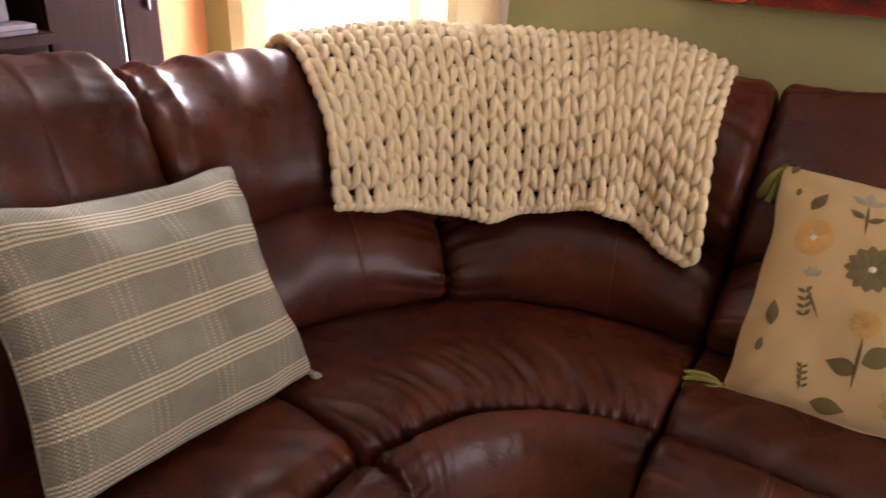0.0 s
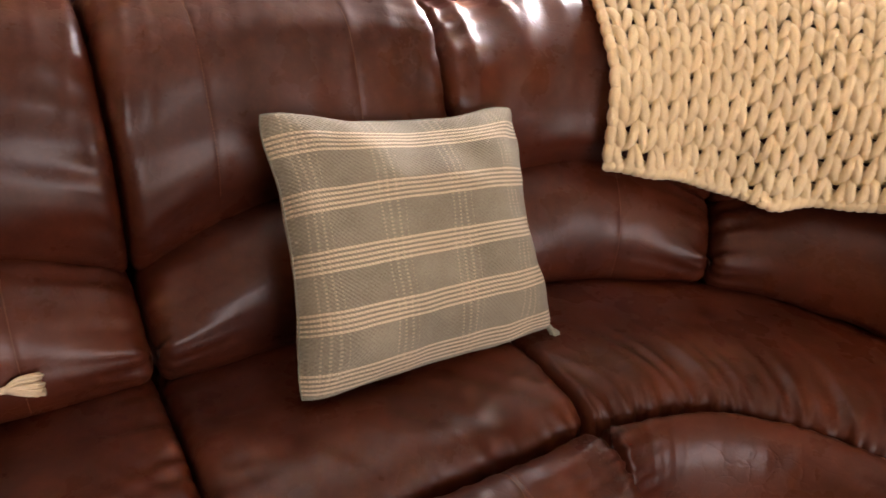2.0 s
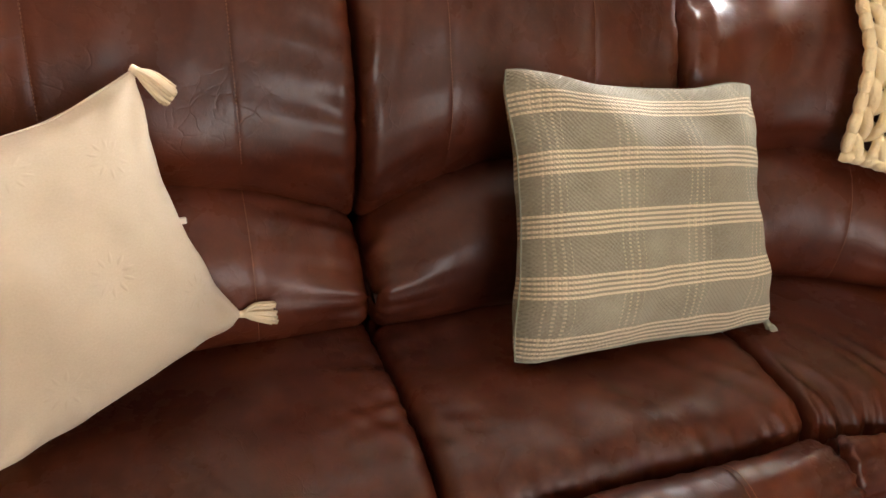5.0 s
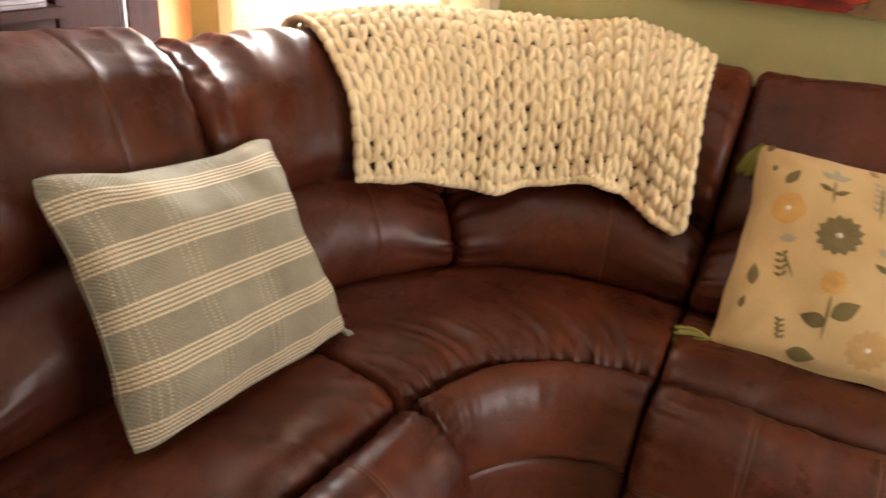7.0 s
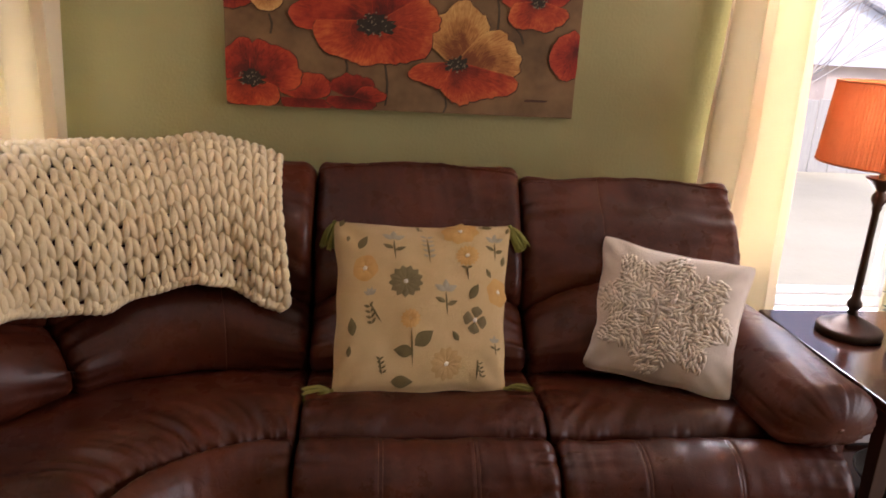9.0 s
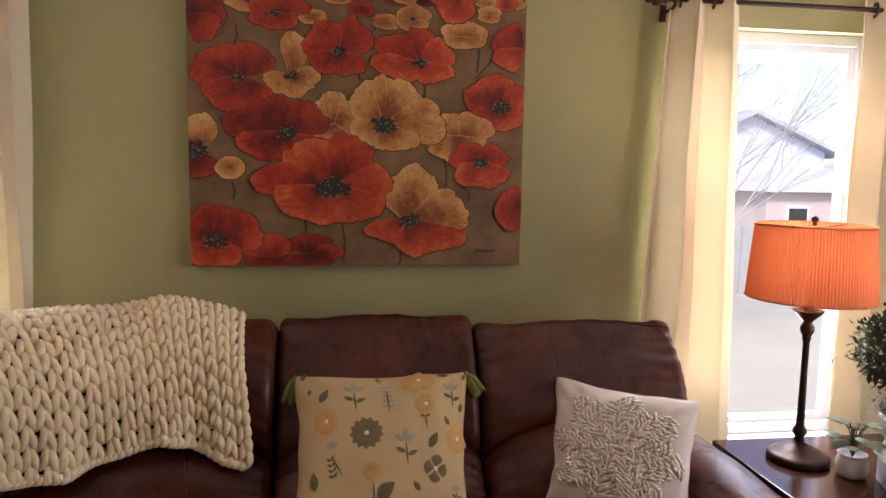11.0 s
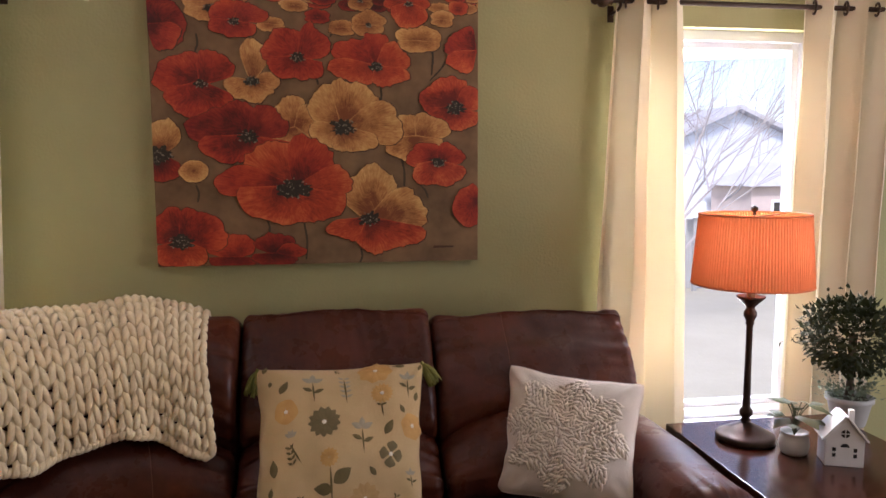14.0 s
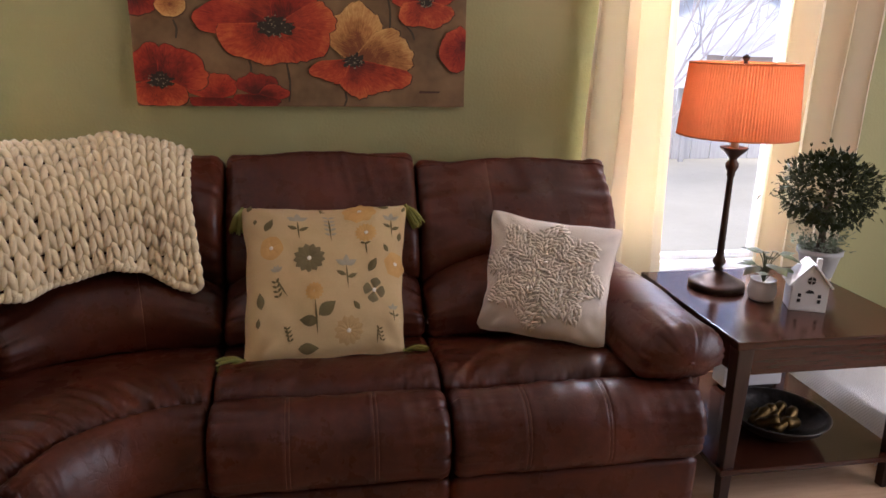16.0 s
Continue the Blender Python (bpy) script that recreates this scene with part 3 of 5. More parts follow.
def appliques(ob, place, name, material, shapes, lift=0.0012):
    """Embroidered shapes, each an outline in the cloth's own coordinates, laid on the cushion's front."""
    verts, faces = [], []
    for pts in shapes:
        c = np.mean(pts, axis=0)
        k = len(verts)
        verts.append(place(c[0], c[1], 1, lift * 1.6))
        for q in pts:
            verts.append(place((c[0] + q[0]) / 2, (c[1] + q[1]) / 2, 1, lift * 1.5))
        for q in pts:
            verts.append(place(q[0], q[1], 1, lift * 0.5))
        m = len(pts)
        for i in range(m):
            j = (i + 1) % m
            faces += [(k, k + 1 + i, k + 1 + j), (k + 1 + i, k + 1 + m + i, k + 1 + m + j, k + 1 + j)]
    return mesh(name, verts, faces, material, ob)


def leaf_outline(x, y, ang, length, width, n=9, fat=0.85):
    a = radians(ang)
    ca, sa = math.cos(a), math.sin(a)
    out = []
    for t in list(np.linspace(0, 1, n)) + list(np.linspace(1, 0, n))[1:-1]:
        out.append(t)
    pts = []
    for i, t in enumerate(out):
        w = width / 2 * math.sin(math.pi * t ** fat) * (1 if i < n else -1)
        pts.append((x + ca * t * length - sa * w, y + sa * t * length + ca * w))
    return pts


def flower_outlines(x, y, r, petals, wide=1.0):
    return [leaf_outline(x, y, 360 * k / petals + 9, r, r * wide * 5.2 / petals, 11, 1.7) for k in range(petals)]


def px(x, y):
    """Places on the floral cushion from a 700 by 680 layout."""
    return ((x - 68) / 700, (y - 38) / 680)


def motif(kind, x, y, r, turn_by=0):
    u, v = px(x, y)
    q = r / 640
    stem = lambda ang, ln: leaf_outline(u, v, ang + turn_by, ln, 0.011)
    leaf = lambda du, dv, ang, ln: leaf_outline(u + du, v + dv, ang + turn_by, ln, ln * 0.42)
    if kind == "tulip":
        return {"pale_grey": [leaf_outline(u, v, a + turn_by, q, q * 0.5) for a in (-150, -90, -30)], "leaf_thread": [stem(84, q * 2.0), leaf(0.01, q * 1.1, -25, q * 0.9), leaf(0.0, q * 0.9, -155, q * 0.9)]}
    if kind == "sprig":
        return {"leaf_thread": [stem(80, q * 2.4)] + [leaf(0.006 * k, q * 0.5 * k, a, q * 0.6) for k in range(1, 5) for a in (-40, -140)]}
    if kind == "pale_sprig":
        return {"pale_grey": [leaf(0.004 * k, q * 0.5 * k, a, q * 0.55) for k in range(0, 5) for a in (-25, -155)], "leaf_thread": [stem(84, q * 2.7)]}
    return {"leaf_thread": [leaf_outline(u, v, turn_by, q * 2, q)]}


def embroider(ob, place):
    bag = {}

    def add(d):
        for k, v in d.items():
            bag.setdefault(k, []).extend(v)
    for x, y, r, n, tone in ((190, 268, 52, 5, "mustard"), (348, 326, 62, 13, "grey_green"), (582, 214, 46, 16, "mustard"), (552, 92, 70, 8, "mustard"),
                             (722, 352, 56, 6, "mustard"), (512, 630, 60, 12, "tan"), (622, 468, 50, 4, "grey_green"), (368, 470, 36, 14, "mustard")):
        u, v = px(x, y)
        add({tone: [flower_outlines(u, v, r / 660, n, 1.1 if n > 4 else 0.72)]})
        if r > 40:
            add({"knot": [[(u + 0.013 * math.cos(a), v + 0.013 * math.sin(a)) for a in np.linspace(0, math.tau, 9)[:-1]]]})
    for row in (("tulip", 300, 142, 46), ("tulip", 497, 365, 46), ("tulip", 692, 138, 42), ("tulip", 710, 545, 26), ("sprig", 208, 400, 38, -22), ("sprig", 252, 598, 30), ("sprig", 640, 610, 30, 14),
                ("sprig", 390, 52, 14), ("pale_sprig", 425, 125, 46), ("leaf", 165, 190, 32, -60), ("leaf", 128, 120, 15, 100), ("leaf", 95, 70, 24, -70), ("leaf", 684, 300, 20, -120),
                ("leaf", 592, 392, 33, -60), ("leaf", 556, 548, 21, -125), ("leaf", 678, 66, 25, 180), ("leaf", 148, 525, 34, -100), ("leaf", 128, 600, 20, -80), ("leaf", 300, 692, 40, -3), ("leaf", 738, 240, 22, -85), ("leaf", 745, 90, 18, -70)):
        add(motif(*row))
    u, v = px(372, 500)
    add({"leaf_thread": [leaf_outline(u, v, 86, 0.205, 0.012), leaf_outline(u + 0.020, v + 0.095, -38, 0.125, 0.078), leaf_outline(u + 0.016, v + 0.130, -172, 0.110, 0.066)]})
    u, v = px(580, 258)
    add({"leaf_thread": [leaf_outline(u, v, 84, 0.09, 0.010), leaf_outline(u, v + 0.015, -20, 0.035, 0.015), leaf_outline(u, v + 0.015, -160, 0.035, 0.015)]})
    u, v = px(215, 375)
    add({"pale_grey": [leaf_outline(u, v, a, 0.045, 0.022) for a in (-150, -115, -80, -45)]})
    for k, shapes in bag.items():
        for pts in shapes:
            appliques(ob, place, "knot" if k == "knot" else "flower" if isinstance(pts[0], list) else "leaf", M[k], pts if isinstance(pts[0], list) else [pts], 0.0018 if k == "knot" else 0.0012)


embroider(floral, place_f)


def faint_rings(ob, place):
    for cu, cv in ((0.72, 0.20), (0.55, 0.52), (0.30, 0.80), (0.28, 0.30), (0.80, 0.72), (0.45, 0.12)):
        shapes = []
        for k in range(10):
            a = math.tau * k / 10
            shapes.append(leaf_outline(cu + 0.03 * math.cos(a), cv + 0.03 * math.sin(a), math.degrees(a), 0.045, 0.014))
        appliques(ob, place, "embroidered_flower", M["cream"], shapes, 0.0005)


faint_rings(plain_cream, place_c)


def tufts(ob, place):
    """Raised loops of white yarn in curved leafy rows inside a round field."""
    rng = random.Random(5)
    pieces = []
    for ring in range(1, 17):
        r0 = 0.0275 * ring
        count = max(5, int(math.tau * r0 / 0.031))
        for k in range(count):
            th = math.tau * (k + 0.5 * (ring % 2) + rng.uniform(-0.22, 0.22)) / count
            r = r0 + rng.uniform(-0.008, 0.008)
            if r > 0.395 + 0.055 * math.sin(8 * th + 0.6):
                continue
            u, v = 0.5 + 1.04 * r * math.cos(th), 0.51 + r * math.sin(th)
            swirl = th + (0.75 if math.sin(8 * th + 0.6) > 0 else -0.75) + rng.uniform(-0.5, 0.5)
            ln = 0.022 * rng.uniform(0.8, 1.25)
            du, dv = math.cos(swirl) * ln, math.sin(swirl) * ln
            bx, by = -dv * rng.uniform(-0.35, 0.35), du * rng.uniform(-0.35, 0.35)
            h = rng.uniform(0.005, 0.010)
            pts = [place(u - du, v - dv, 1, -0.001), place(u - du * 0.5 + bx, v - dv * 0.5 + by, 1, h), place(u + du * 0.45 + bx, v + dv * 0.45 + by, 1, h), place(u + du, v + dv, 1, 0.0)]
            pieces.append(tube(smooth_line(pts, 7), 0.0042 * rng.uniform(0.85, 1.2), 6))
    v, f = joined(pieces)
    mesh("tufting", v, f, M["tuft"], ob, "raised white yarn loops", kind="stuff")


tufts(tufted, place_w)
q = place_c(0.995, 0.52)
part("care_label", box(q[0] - 0.002, q[0] + 0.002, q[1] - 0.004, q[1] + 0.014, q[2] - 0.005, q[2] + 0.004, 0.001), M["tuft"], plain_cream, "tiny white sewn label")


# ---- the padded arm ----
def armrest(ob):
    def ring(y, squash):
        pts = [(1.452, 0.505), (1.448, 0.545), (1.460, 0.585), (1.500, 0.630), (1.560, 0.648), (1.630, 0.640), (1.682, 0.600), (1.697, 0.560), (1.675, 0.520), (1.60, 0.498)]
        return [(x, y, z) for x, z in pts]
    steps = [-0.36 - 0.63 * k / 27 for k in range(28)] + [-0.99 - 0.075 * math.sin(math.pi / 2 * k / 16) for k in range(1, 17)]
    around = 72
    verts = []
    for k, y in enumerate(steps):
        loop = smooth_line([(x, z) for x, _, z in ring(y, 0)], around, True)
        t = (y - steps[0]) / (steps[-1] - steps[0])
        mid = np.array([1.572, 0.572])
        endk = min(1.0, max(0.0, (-0.99 - y) / 0.075))
        start = max(0.0, (0.08 - t) / 0.08)
        grow = 1 + 0.05 * math.sin(math.pi * min(1, t * 1.05)) ** 2 - 0.985 * (1 - math.sqrt(max(0.0, 1 - endk ** 2))) - 0.22 * start ** 2
        drop = 0.006 * t - 0.012 * endk ** 2 + 0.006 * math.sin(t * 5)
        for i, q in enumerate(loop):
            p = mid + (q - mid) * grow + np.array([0.0, drop])
            w = (p[0], y, p[1])
            ridge = 1 - abs(2 * wobble((i / around * 30, y * 4, 2.0), 1.0, 5.0))
            d = 0.006 * wobble(w, 6, 2) + 0.020 * max(0.0, (t - 0.60) / 0.40) ** 1.5 * (1 - 0.8 * endk ** 3) * (ridge - 0.5)
            d *= min(1.0, grow)
            nn = (p - mid) / (np.linalg.norm(p - mid) + 1e-9)
            verts.append((p[0] + nn[0] * d, y, p[1] + nn[1] * d))
    faces = grid_faces(len(steps), around, True) + [tuple(range(around)), tuple(range((len(steps) - 1) * around, len(steps) * around))[::-1]]
    pad = mesh("armrest", verts, faces, M["leather"], ob, "padded leather arm, gathered at the front")
    part("arm_side", box(1.497, 1.650, -1.005, -0.20, 0.05, 0.535, 0.05, 6), M["leather"], ob, "", True)


armrest(right_unit)


# ---- knitted throw over the corner ----
def throw_drop(s):
    z = [0.655, 0.655, 0.678, 0.728, 0.744, 0.718, 0.690, 0.702, 0.732, 0.738, 0.738]
    a = [0.0, 0.042, 0.11, 0.19, 0.256, 0.34, 0.45, 0.53, 0.64, 0.74, 1.0]
    return float(np.interp(s, a, z))


def knitted_throw():
    ob = thing("knitted_throw", at_wedge(0.4, -0.3, 1.05), "chunky hand-knitted cream chenille throw draped over the corner backrest", "blanket")
    cols, row_h = 21, 0.049
    lines = {}

    def path(s):
        k = round(s, 4)
        if k not in lines:
            h = 1.006 + 0.045 * max(0, s - 0.2) - 0.24 * max(0, s - 0.61)
            b = throw_drop(s)
            wave = 0.012 * math.sin(s * 31) + 0.008 * math.sin(s * 57 + 1)
            lump = 0.022 * math.exp(-((s - 0.20) / 0.05) ** 2) + 0.014 * wobble((s * 9, 1.3, 0.7), 1.0) - 0.034 * (max(0.0, 0.15 - s) / 0.09) ** 2
            pts = [(-0.035 + wave, b), (-0.045 + wave * 0.7, (b + 0.83) / 2), (-0.056 + wave * 0.3, 0.83), (-0.085, 0.91), (-0.15, h - 0.035 + lump), (-0.25, h + 0.022 + lump), (-0.36, h + 0.030 + 0.8 * lump), (-0.44, h - 0.005 + 0.5 * lump), (-0.505, h - 0.075), (-0.532, 0.90), (-0.535, 0.80)]
            lines[k] = smooth_line(pts, 90)
        return lines[k]

    def spot(s, d, lift=0.0):
        p = path(s)
        step = np.linalg.norm(p[1] - p[0])
        i = min(max(d / step, 0), 88.99)
        a = int(i)
        q = p[a] + (p[a + 1] - p[a]) * (i - a)
        t = p[a + 1] - p[a]
        n = np.array([t[1], -t[0]]) / (np.linalg.norm(t) + 1e-9)
        q = q + n * lift
        # the end is pulled in where it passes over the top
        inward = 0.020 * min(1.0, max(0.0, (d - 0.05) / 0.25)) * max(0.0, 1 - (s - 0.06) / 0.25)
        return np.array(at_wedge(s + inward, q[0], q[1]))

    rng = random.Random(11)
    s0, s1 = 0.060, 0.732
    w = (s1 - s0) / cols
    pieces = []
    rad = [0.0062, 0.0095, 0.0108, 0.0108, 0.0098, 0.0070]
    for c in range(cols):
        mid = s0 + (c + 0.5) * w
        total = np.linalg.norm(np.diff(path(mid), axis=0), axis=1).sum()
        rows = int(total / row_h) + 1
        phase = (0.40 * math.sin(c * 0.55) + rng.uniform(-0.10, 0.10)) * row_h
        for r in range(-1, rows):
            d = 0.008 + r * row_h + phase + rng.uniform(-0.003, 0.003)
            fat = rng.uniform(0.88, 1.10)
            if 0 <= r < rows - 1:
                bar = [spot(mid + x * w, d + row_h * (0.55 + 0.12 * math.cos(math.tau * x)), -0.009) for x in (-0.55, -0.28, 0.0, 0.28, 0.55)]
                pieces.append(tube(bar, 0.0085, 6))
            for side in (-1, 1):
                j = rng.uniform(-0.04, 0.04)
                pts = []
                for k, t in enumerate((0.0, 0.2, 0.42, 0.65, 0.85, 1.0)):
                    off = 0.05 + 0.42 * t ** 0.8 + j
                    pts.append(spot(mid + side * off * w, max(d + t * row_h * 1.38, 0.002 + 0.004 * t), 0.022 * math.sin(math.pi * t ** 0.8) - 0.009 + 0.010 * t))
                pieces.append(tube(smooth_line(pts, 7), np.interp(np.linspace(0, 1, 7), np.linspace(0, 1, 6), rad) * fat, 8))
    v, f = joined(pieces)
    mesh("stitches", v, f, M["yarn"], ob, "rows of fat V-shaped knit stitches", kind="stuff")
    pieces = []
    n = 46
    for k in range(n):
        a, b = s0 - 0.006 + (s1 - s0 + 0.012) * k / n, s0 - 0.006 + (s1 - s0 + 0.012) * (k + 1.5) / n
        pts = [spot(a + (b - a) * t, 0.004 + 0.007 * math.cos(math.pi * t), 0.006 + 0.008 * math.sin(math.pi * t)) for t in np.linspace(0, 1, 6)]
        pieces.append(tube(pts, np.array(rad) * 1.08, 8))
    v, f = joined(pieces)
    mesh("cast_off_edge", v, f, M["yarn"], ob)
    for name, s in (("side_edge", s0 - 0.004), ("side_edge", s1 + 0.004)):
        pieces = []
        for r in range(22):
            sign = 1 if s > 0.4 else -1
            pts = [spot(s + sign * 0.006 * math.sin(math.pi * t), 0.006 + (r + t * 1.35) * 0.036, 0.006 + 0.006 * math.sin(math.pi * t)) for t in np.linspace(0, 1, 6)]
            pieces.append(tube(pts, np.array(rad) * 1.10, 8))
        v, f = joined(pieces)
        mesh(name, v, f, M["yarn"], ob)
    return ob


knitted_throw()


# ---- painting of poppies ----
def petal_paint(name, deep, mid, light):
    """Oil paint, darker at the flower's heart and streaked along the petal."""
    n = Nodes(name)
    sep = n.node("ShaderNodeSeparateXYZ")
    n.link(n.coord.outputs["UV"], sep.inputs[0])
    streak = n.noise(5, 4, 0.65, "UV", (1.2, 9, 1))
    dab = n.noise(28, 4, 0.65)
    t = n.math("ADD", n.math("ADD", n.math("MULTIPLY", sep.outputs[0], 0.72), -0.04), n.math("MULTIPLY", n.math("SUBTRACT", streak, 0.5), 1.2))
    t = n.math("ADD", t, n.math("MULTIPLY", n.math("SUBTRACT", dab, 0.5), 0.75))
    t = n.math("ADD", t, n.math("MULTIPLY", n.math("SUBTRACT", n.noise(8, 4, 0.6), 0.5), 1.5))
    n.set(Base_Color=n.mix(n.ramp(t, 0.50, 1.00), n.mix(n.ramp(t, 0.05, 0.50), deep, mid), light), Roughness=0.5)
    n.bump(dab, 0.35, 0.0015)
    return n.mat


M["canvas"] = plain("painted_canvas_ground", (0.095, 0.052, 0.022), (0.300, 0.180, 0.080), 0.6, 0, 6, 45, 0.001, 0.4)
M["poppy_red"] = petal_paint("poppy_red_paint", (0.105, 0.007, 0.005), (0.36, 0.026, 0.010), (0.58, 0.095, 0.026))
M["poppy_dark"] = petal_paint("poppy_crimson_paint", (0.060, 0.005, 0.004), (0.22, 0.014, 0.008), (0.40, 0.045, 0.016))
M["poppy_orange"] = petal_paint("poppy_orange_paint", (0.15, 0.012, 0.006), (0.43, 0.045, 0.013), (0.66, 0.165, 0.045))
M["poppy_cream"] = petal_paint("poppy_cream_paint", (0.20, 0.055, 0.015), (0.49, 0.220, 0.060), (0.73, 0.455, 0.16))
M["ink"] = plain("dark_outline_paint", (0.030, 0.012, 0.007), (0.10, 0.04, 0.02), 0.6)
M["stamen"] = plain("stamen_paint", (0.006, 0.005, 0.004), (0.05, 0.04, 0.025), 0.6, 0, 150, 400)
M["pollen"] = plain("pollen_paint", (0.16, 0.14, 0.09), (0.30, 0.27, 0.19), 0.6, 0, 150, 400)
M["stem"] = plain("stem_paint", (0.035, 0.022, 0.014), (0.09, 0.065, 0.035), 0.6)

PX0, PX1, PZ0, PZ1 = 0.0, 1.14, 1.14, 2.28


def painting():
    ob = thing("poppy_painting", (0.57, -0.02, PZ0), "square canvas painting of red and cream poppies on a green wall", "painting")
    part("canvas", box(PX0, PX1, -0.035, -0.003, PZ0, PZ1, 0.003), M["canvas"], ob)
    rng = random.Random(21)
    depth = [0.0]

    def flat(x, y):
        """A place on the canvas from a layout 571 wide, its foot at 530 and its left edge near 337."""
        left, right = 337 - (530 - y) * 0.0283, 908 - (515 - y) * 0.0194
        u = (x - left) / (right - left)
        return PX0 + 1.14 * u, PZ0 + (530 - 15 * u - y) * 0.002

    def inside(x, z):
        return min(max(x, PX0 + 0.001), PX1 - 0.001), min(max(z, PZ0 + 0.001), PZ1 - 0.001)

    def blot(name, cx, cz, outline, material, uv=None):
        depth[0] += 0.000008
        y = -0.0354 - depth[0]
        pts = [(cx, cz)] + [(cx + 0.5 * (a - cx), cz + 0.5 * (b - cz)) for a, b in outline] + list(outline)
        m = len(outline)
        verts = [(*inside(a, b)[:1], y, inside(a, b)[1]) for a, b in pts]
        faces = [(0, 1 + (i + 1) % m, 1 + i) for i in range(m)] + [(1 + i, 1 + (i + 1) % m, 1 + m + (i + 1) % m, 1 + m + i) for i in range(m)]
        o = mesh(name, verts, faces, material, ob, smooth=False)
        layer = o.data.uv_layers.new(name="paint")
        idx = np.empty(len(o.data.loops), dtype=np.int32)
        o.data.loops.foreach_get("vertex_index", idx)
        rad = np.where(idx == 0, 0.0, np.where(idx <= m, 0.5, 1.0))
        ang = ((idx - 1) % m) / m
        layer.data.foreach_set("uv", np.stack([rad, ang + depth[0] * 7000], 1).astype(np.float32).ravel())

    def ellipse(t, rx, ry):
        return 1 / math.sqrt((math.cos(t) / rx) ** 2 + (math.sin(t) / ry) ** 2)

    def fan(x, y, a0, a1, rx, ry, material):
        """One petal: a ragged, notched fan of an ellipse round the flower's heart."""
        seed = rng.uniform(0, 90)
        edge = []
        whole = a1 - a0 >= 350
        for k in np.linspace(0, 1, 30, endpoint=not whole):
            t = radians(a0 + (a1 - a0) * k)
            q = ellipse(t, rx, ry) * (1 + 0.16 * noise.noise(Vector((seed, 2.2 * math.cos(t), 2.2 * math.sin(t)))) + 0.07 * noise.noise(Vector((seed + 5, 9 * math.cos(t), 9 * math.sin(t)))))
            if not whole:
                q *= 1 - 0.30 * abs(2 * k - 1) ** 5
            edge.append((x + q * math.cos(t), y - q * math.sin(t)))
        if not whole:
            back = radians((a0 + a1) / 2 + 180)
            edge.append((x + 0.06 * rx * math.cos(back), y - 0.10 * ry * math.sin(back)))
        pts = [flat(*p) for p in edge]
        c = flat(x, y)
        blot("outline", *c, [(c[0] + (p - c[0]) * (1 + 0.0034 / (0.002 * rx + 0.02)) + 0.0006, c[1] + (q - c[1]) * (1 + 0.0034 / (0.002 * ry + 0.02)) - 0.0008) for p, q in pts], M["ink"])
        blot("petal", *c, pts, M[material])

    def stamens(x, y, r):
        out = []
        for k in range(36):
            t = math.tau * k / 36
            q = r * rng.uniform(0.55, 1.15)
            out.append(flat(x + q * math.cos(t), y - 0.62 * q * math.sin(t)))
        blot("poppy_heart", *flat(x, y), out, M["stamen"])
        for k in range(int(5 + r * 0.9)):
            t, q = rng.uniform(0, math.tau), r * math.sqrt(rng.random()) * 0.95
            px0, py0 = x + q * math.cos(t), y - 0.62 * q * math.sin(t)
            w = rng.uniform(0.8, 1.7)
            blot("pollen", *flat(px0, py0), [flat(px0 + w * math.cos(a), py0 + w * 0.8 * math.sin(a)) for a in np.linspace(0, math.tau, 7)[:-1]], M["pollen"])

    def poppy(x, y, heart, material, *petals):
        for p in petals:
            fan(x, y, *p[:4], p[4] if len(p) > 4 else material)
        if heart:
            stamens(x, y, heart)

    def stem_line(x0, y0, x1, y1, wide=3):
        a, b = flat(x0, y0), flat(x1, y1)
        m = ((a[0] + b[0]) / 2 + 0.008, (a[1] + b[1]) / 2)
        line = smooth_line([a, m, b], 9)
        w = wide / 1000
        out = [(p[0] - w, p[1]) for p in line] + [(p[0] + w, p[1]) for p in line[::-1]]
        blot("stem", *np.mean(line, axis=0), out, M["stem"])

    red, dark, orange, cream = "poppy_red", "poppy_dark", "poppy_orange", "poppy_cream"
    for row in ((402, 385, 405, 415), (522, 440, 526, 475), (588, 448, 592, 515), (690, 495, 688, 522), (722, 200, 720, 240), (760, 320, 768, 385), (795, 375, 812, 400), (812, 190, 850, 140), (405, 128, 402, 160),
                (602, 190, 612, 205), (640, 98, 632, 122), (560, 55, 556, 80), (812, 115, 815, 180), (742, 20, 730, 45)):
        stem_line(*row)
    # distant blooms towards the top
    for k in range(130):
        y = rng.uniform(-38, 70)
        small = 7 + 13 * (y + 40) / 110
        fan(rng.uniform(330, 892), y, 0, 360, small * 1.25, small * 0.5, rng.choice([red, red, orange, cream, cream, dark]))
    both = lambda rx, up, down: ((0, 180, rx, up), (180, 360, rx, down))
    for x, y, h, m, rx, up, down in ((435, 30, 0, red, 22, 13, 9), (365, 45, 0, red, 30, 10, 8), (850, 20, 0, red, 26, 13, 12), (862, 62, 0, orange, 22, 14, 10), (640, 25, 0, cream, 22, 10, 8), (545, 40, 0, red, 44, 24, 16),
                                      (570, 72, 0, cream, 34, 11, 10), (620, 42, 0, cream, 26, 13, 9), (685, 58, 6, cream, 28, 18, 16), (610, 90, 0, red, 28, 14, 10), (530, 106, 0, cream, 32, 13, 12), (655, 105, 0, cream, 34, 13, 13),
                                      (833, 82, 0, cream, 26, 16, 13), (700, 98, 7, cream, 38, 24, 20), (790, 122, 0, cream, 54, 28, 20), (430, 84, 14, cream, 62, 30, 22)):
        poppy(x, y, h, m, *both(rx, up, down))
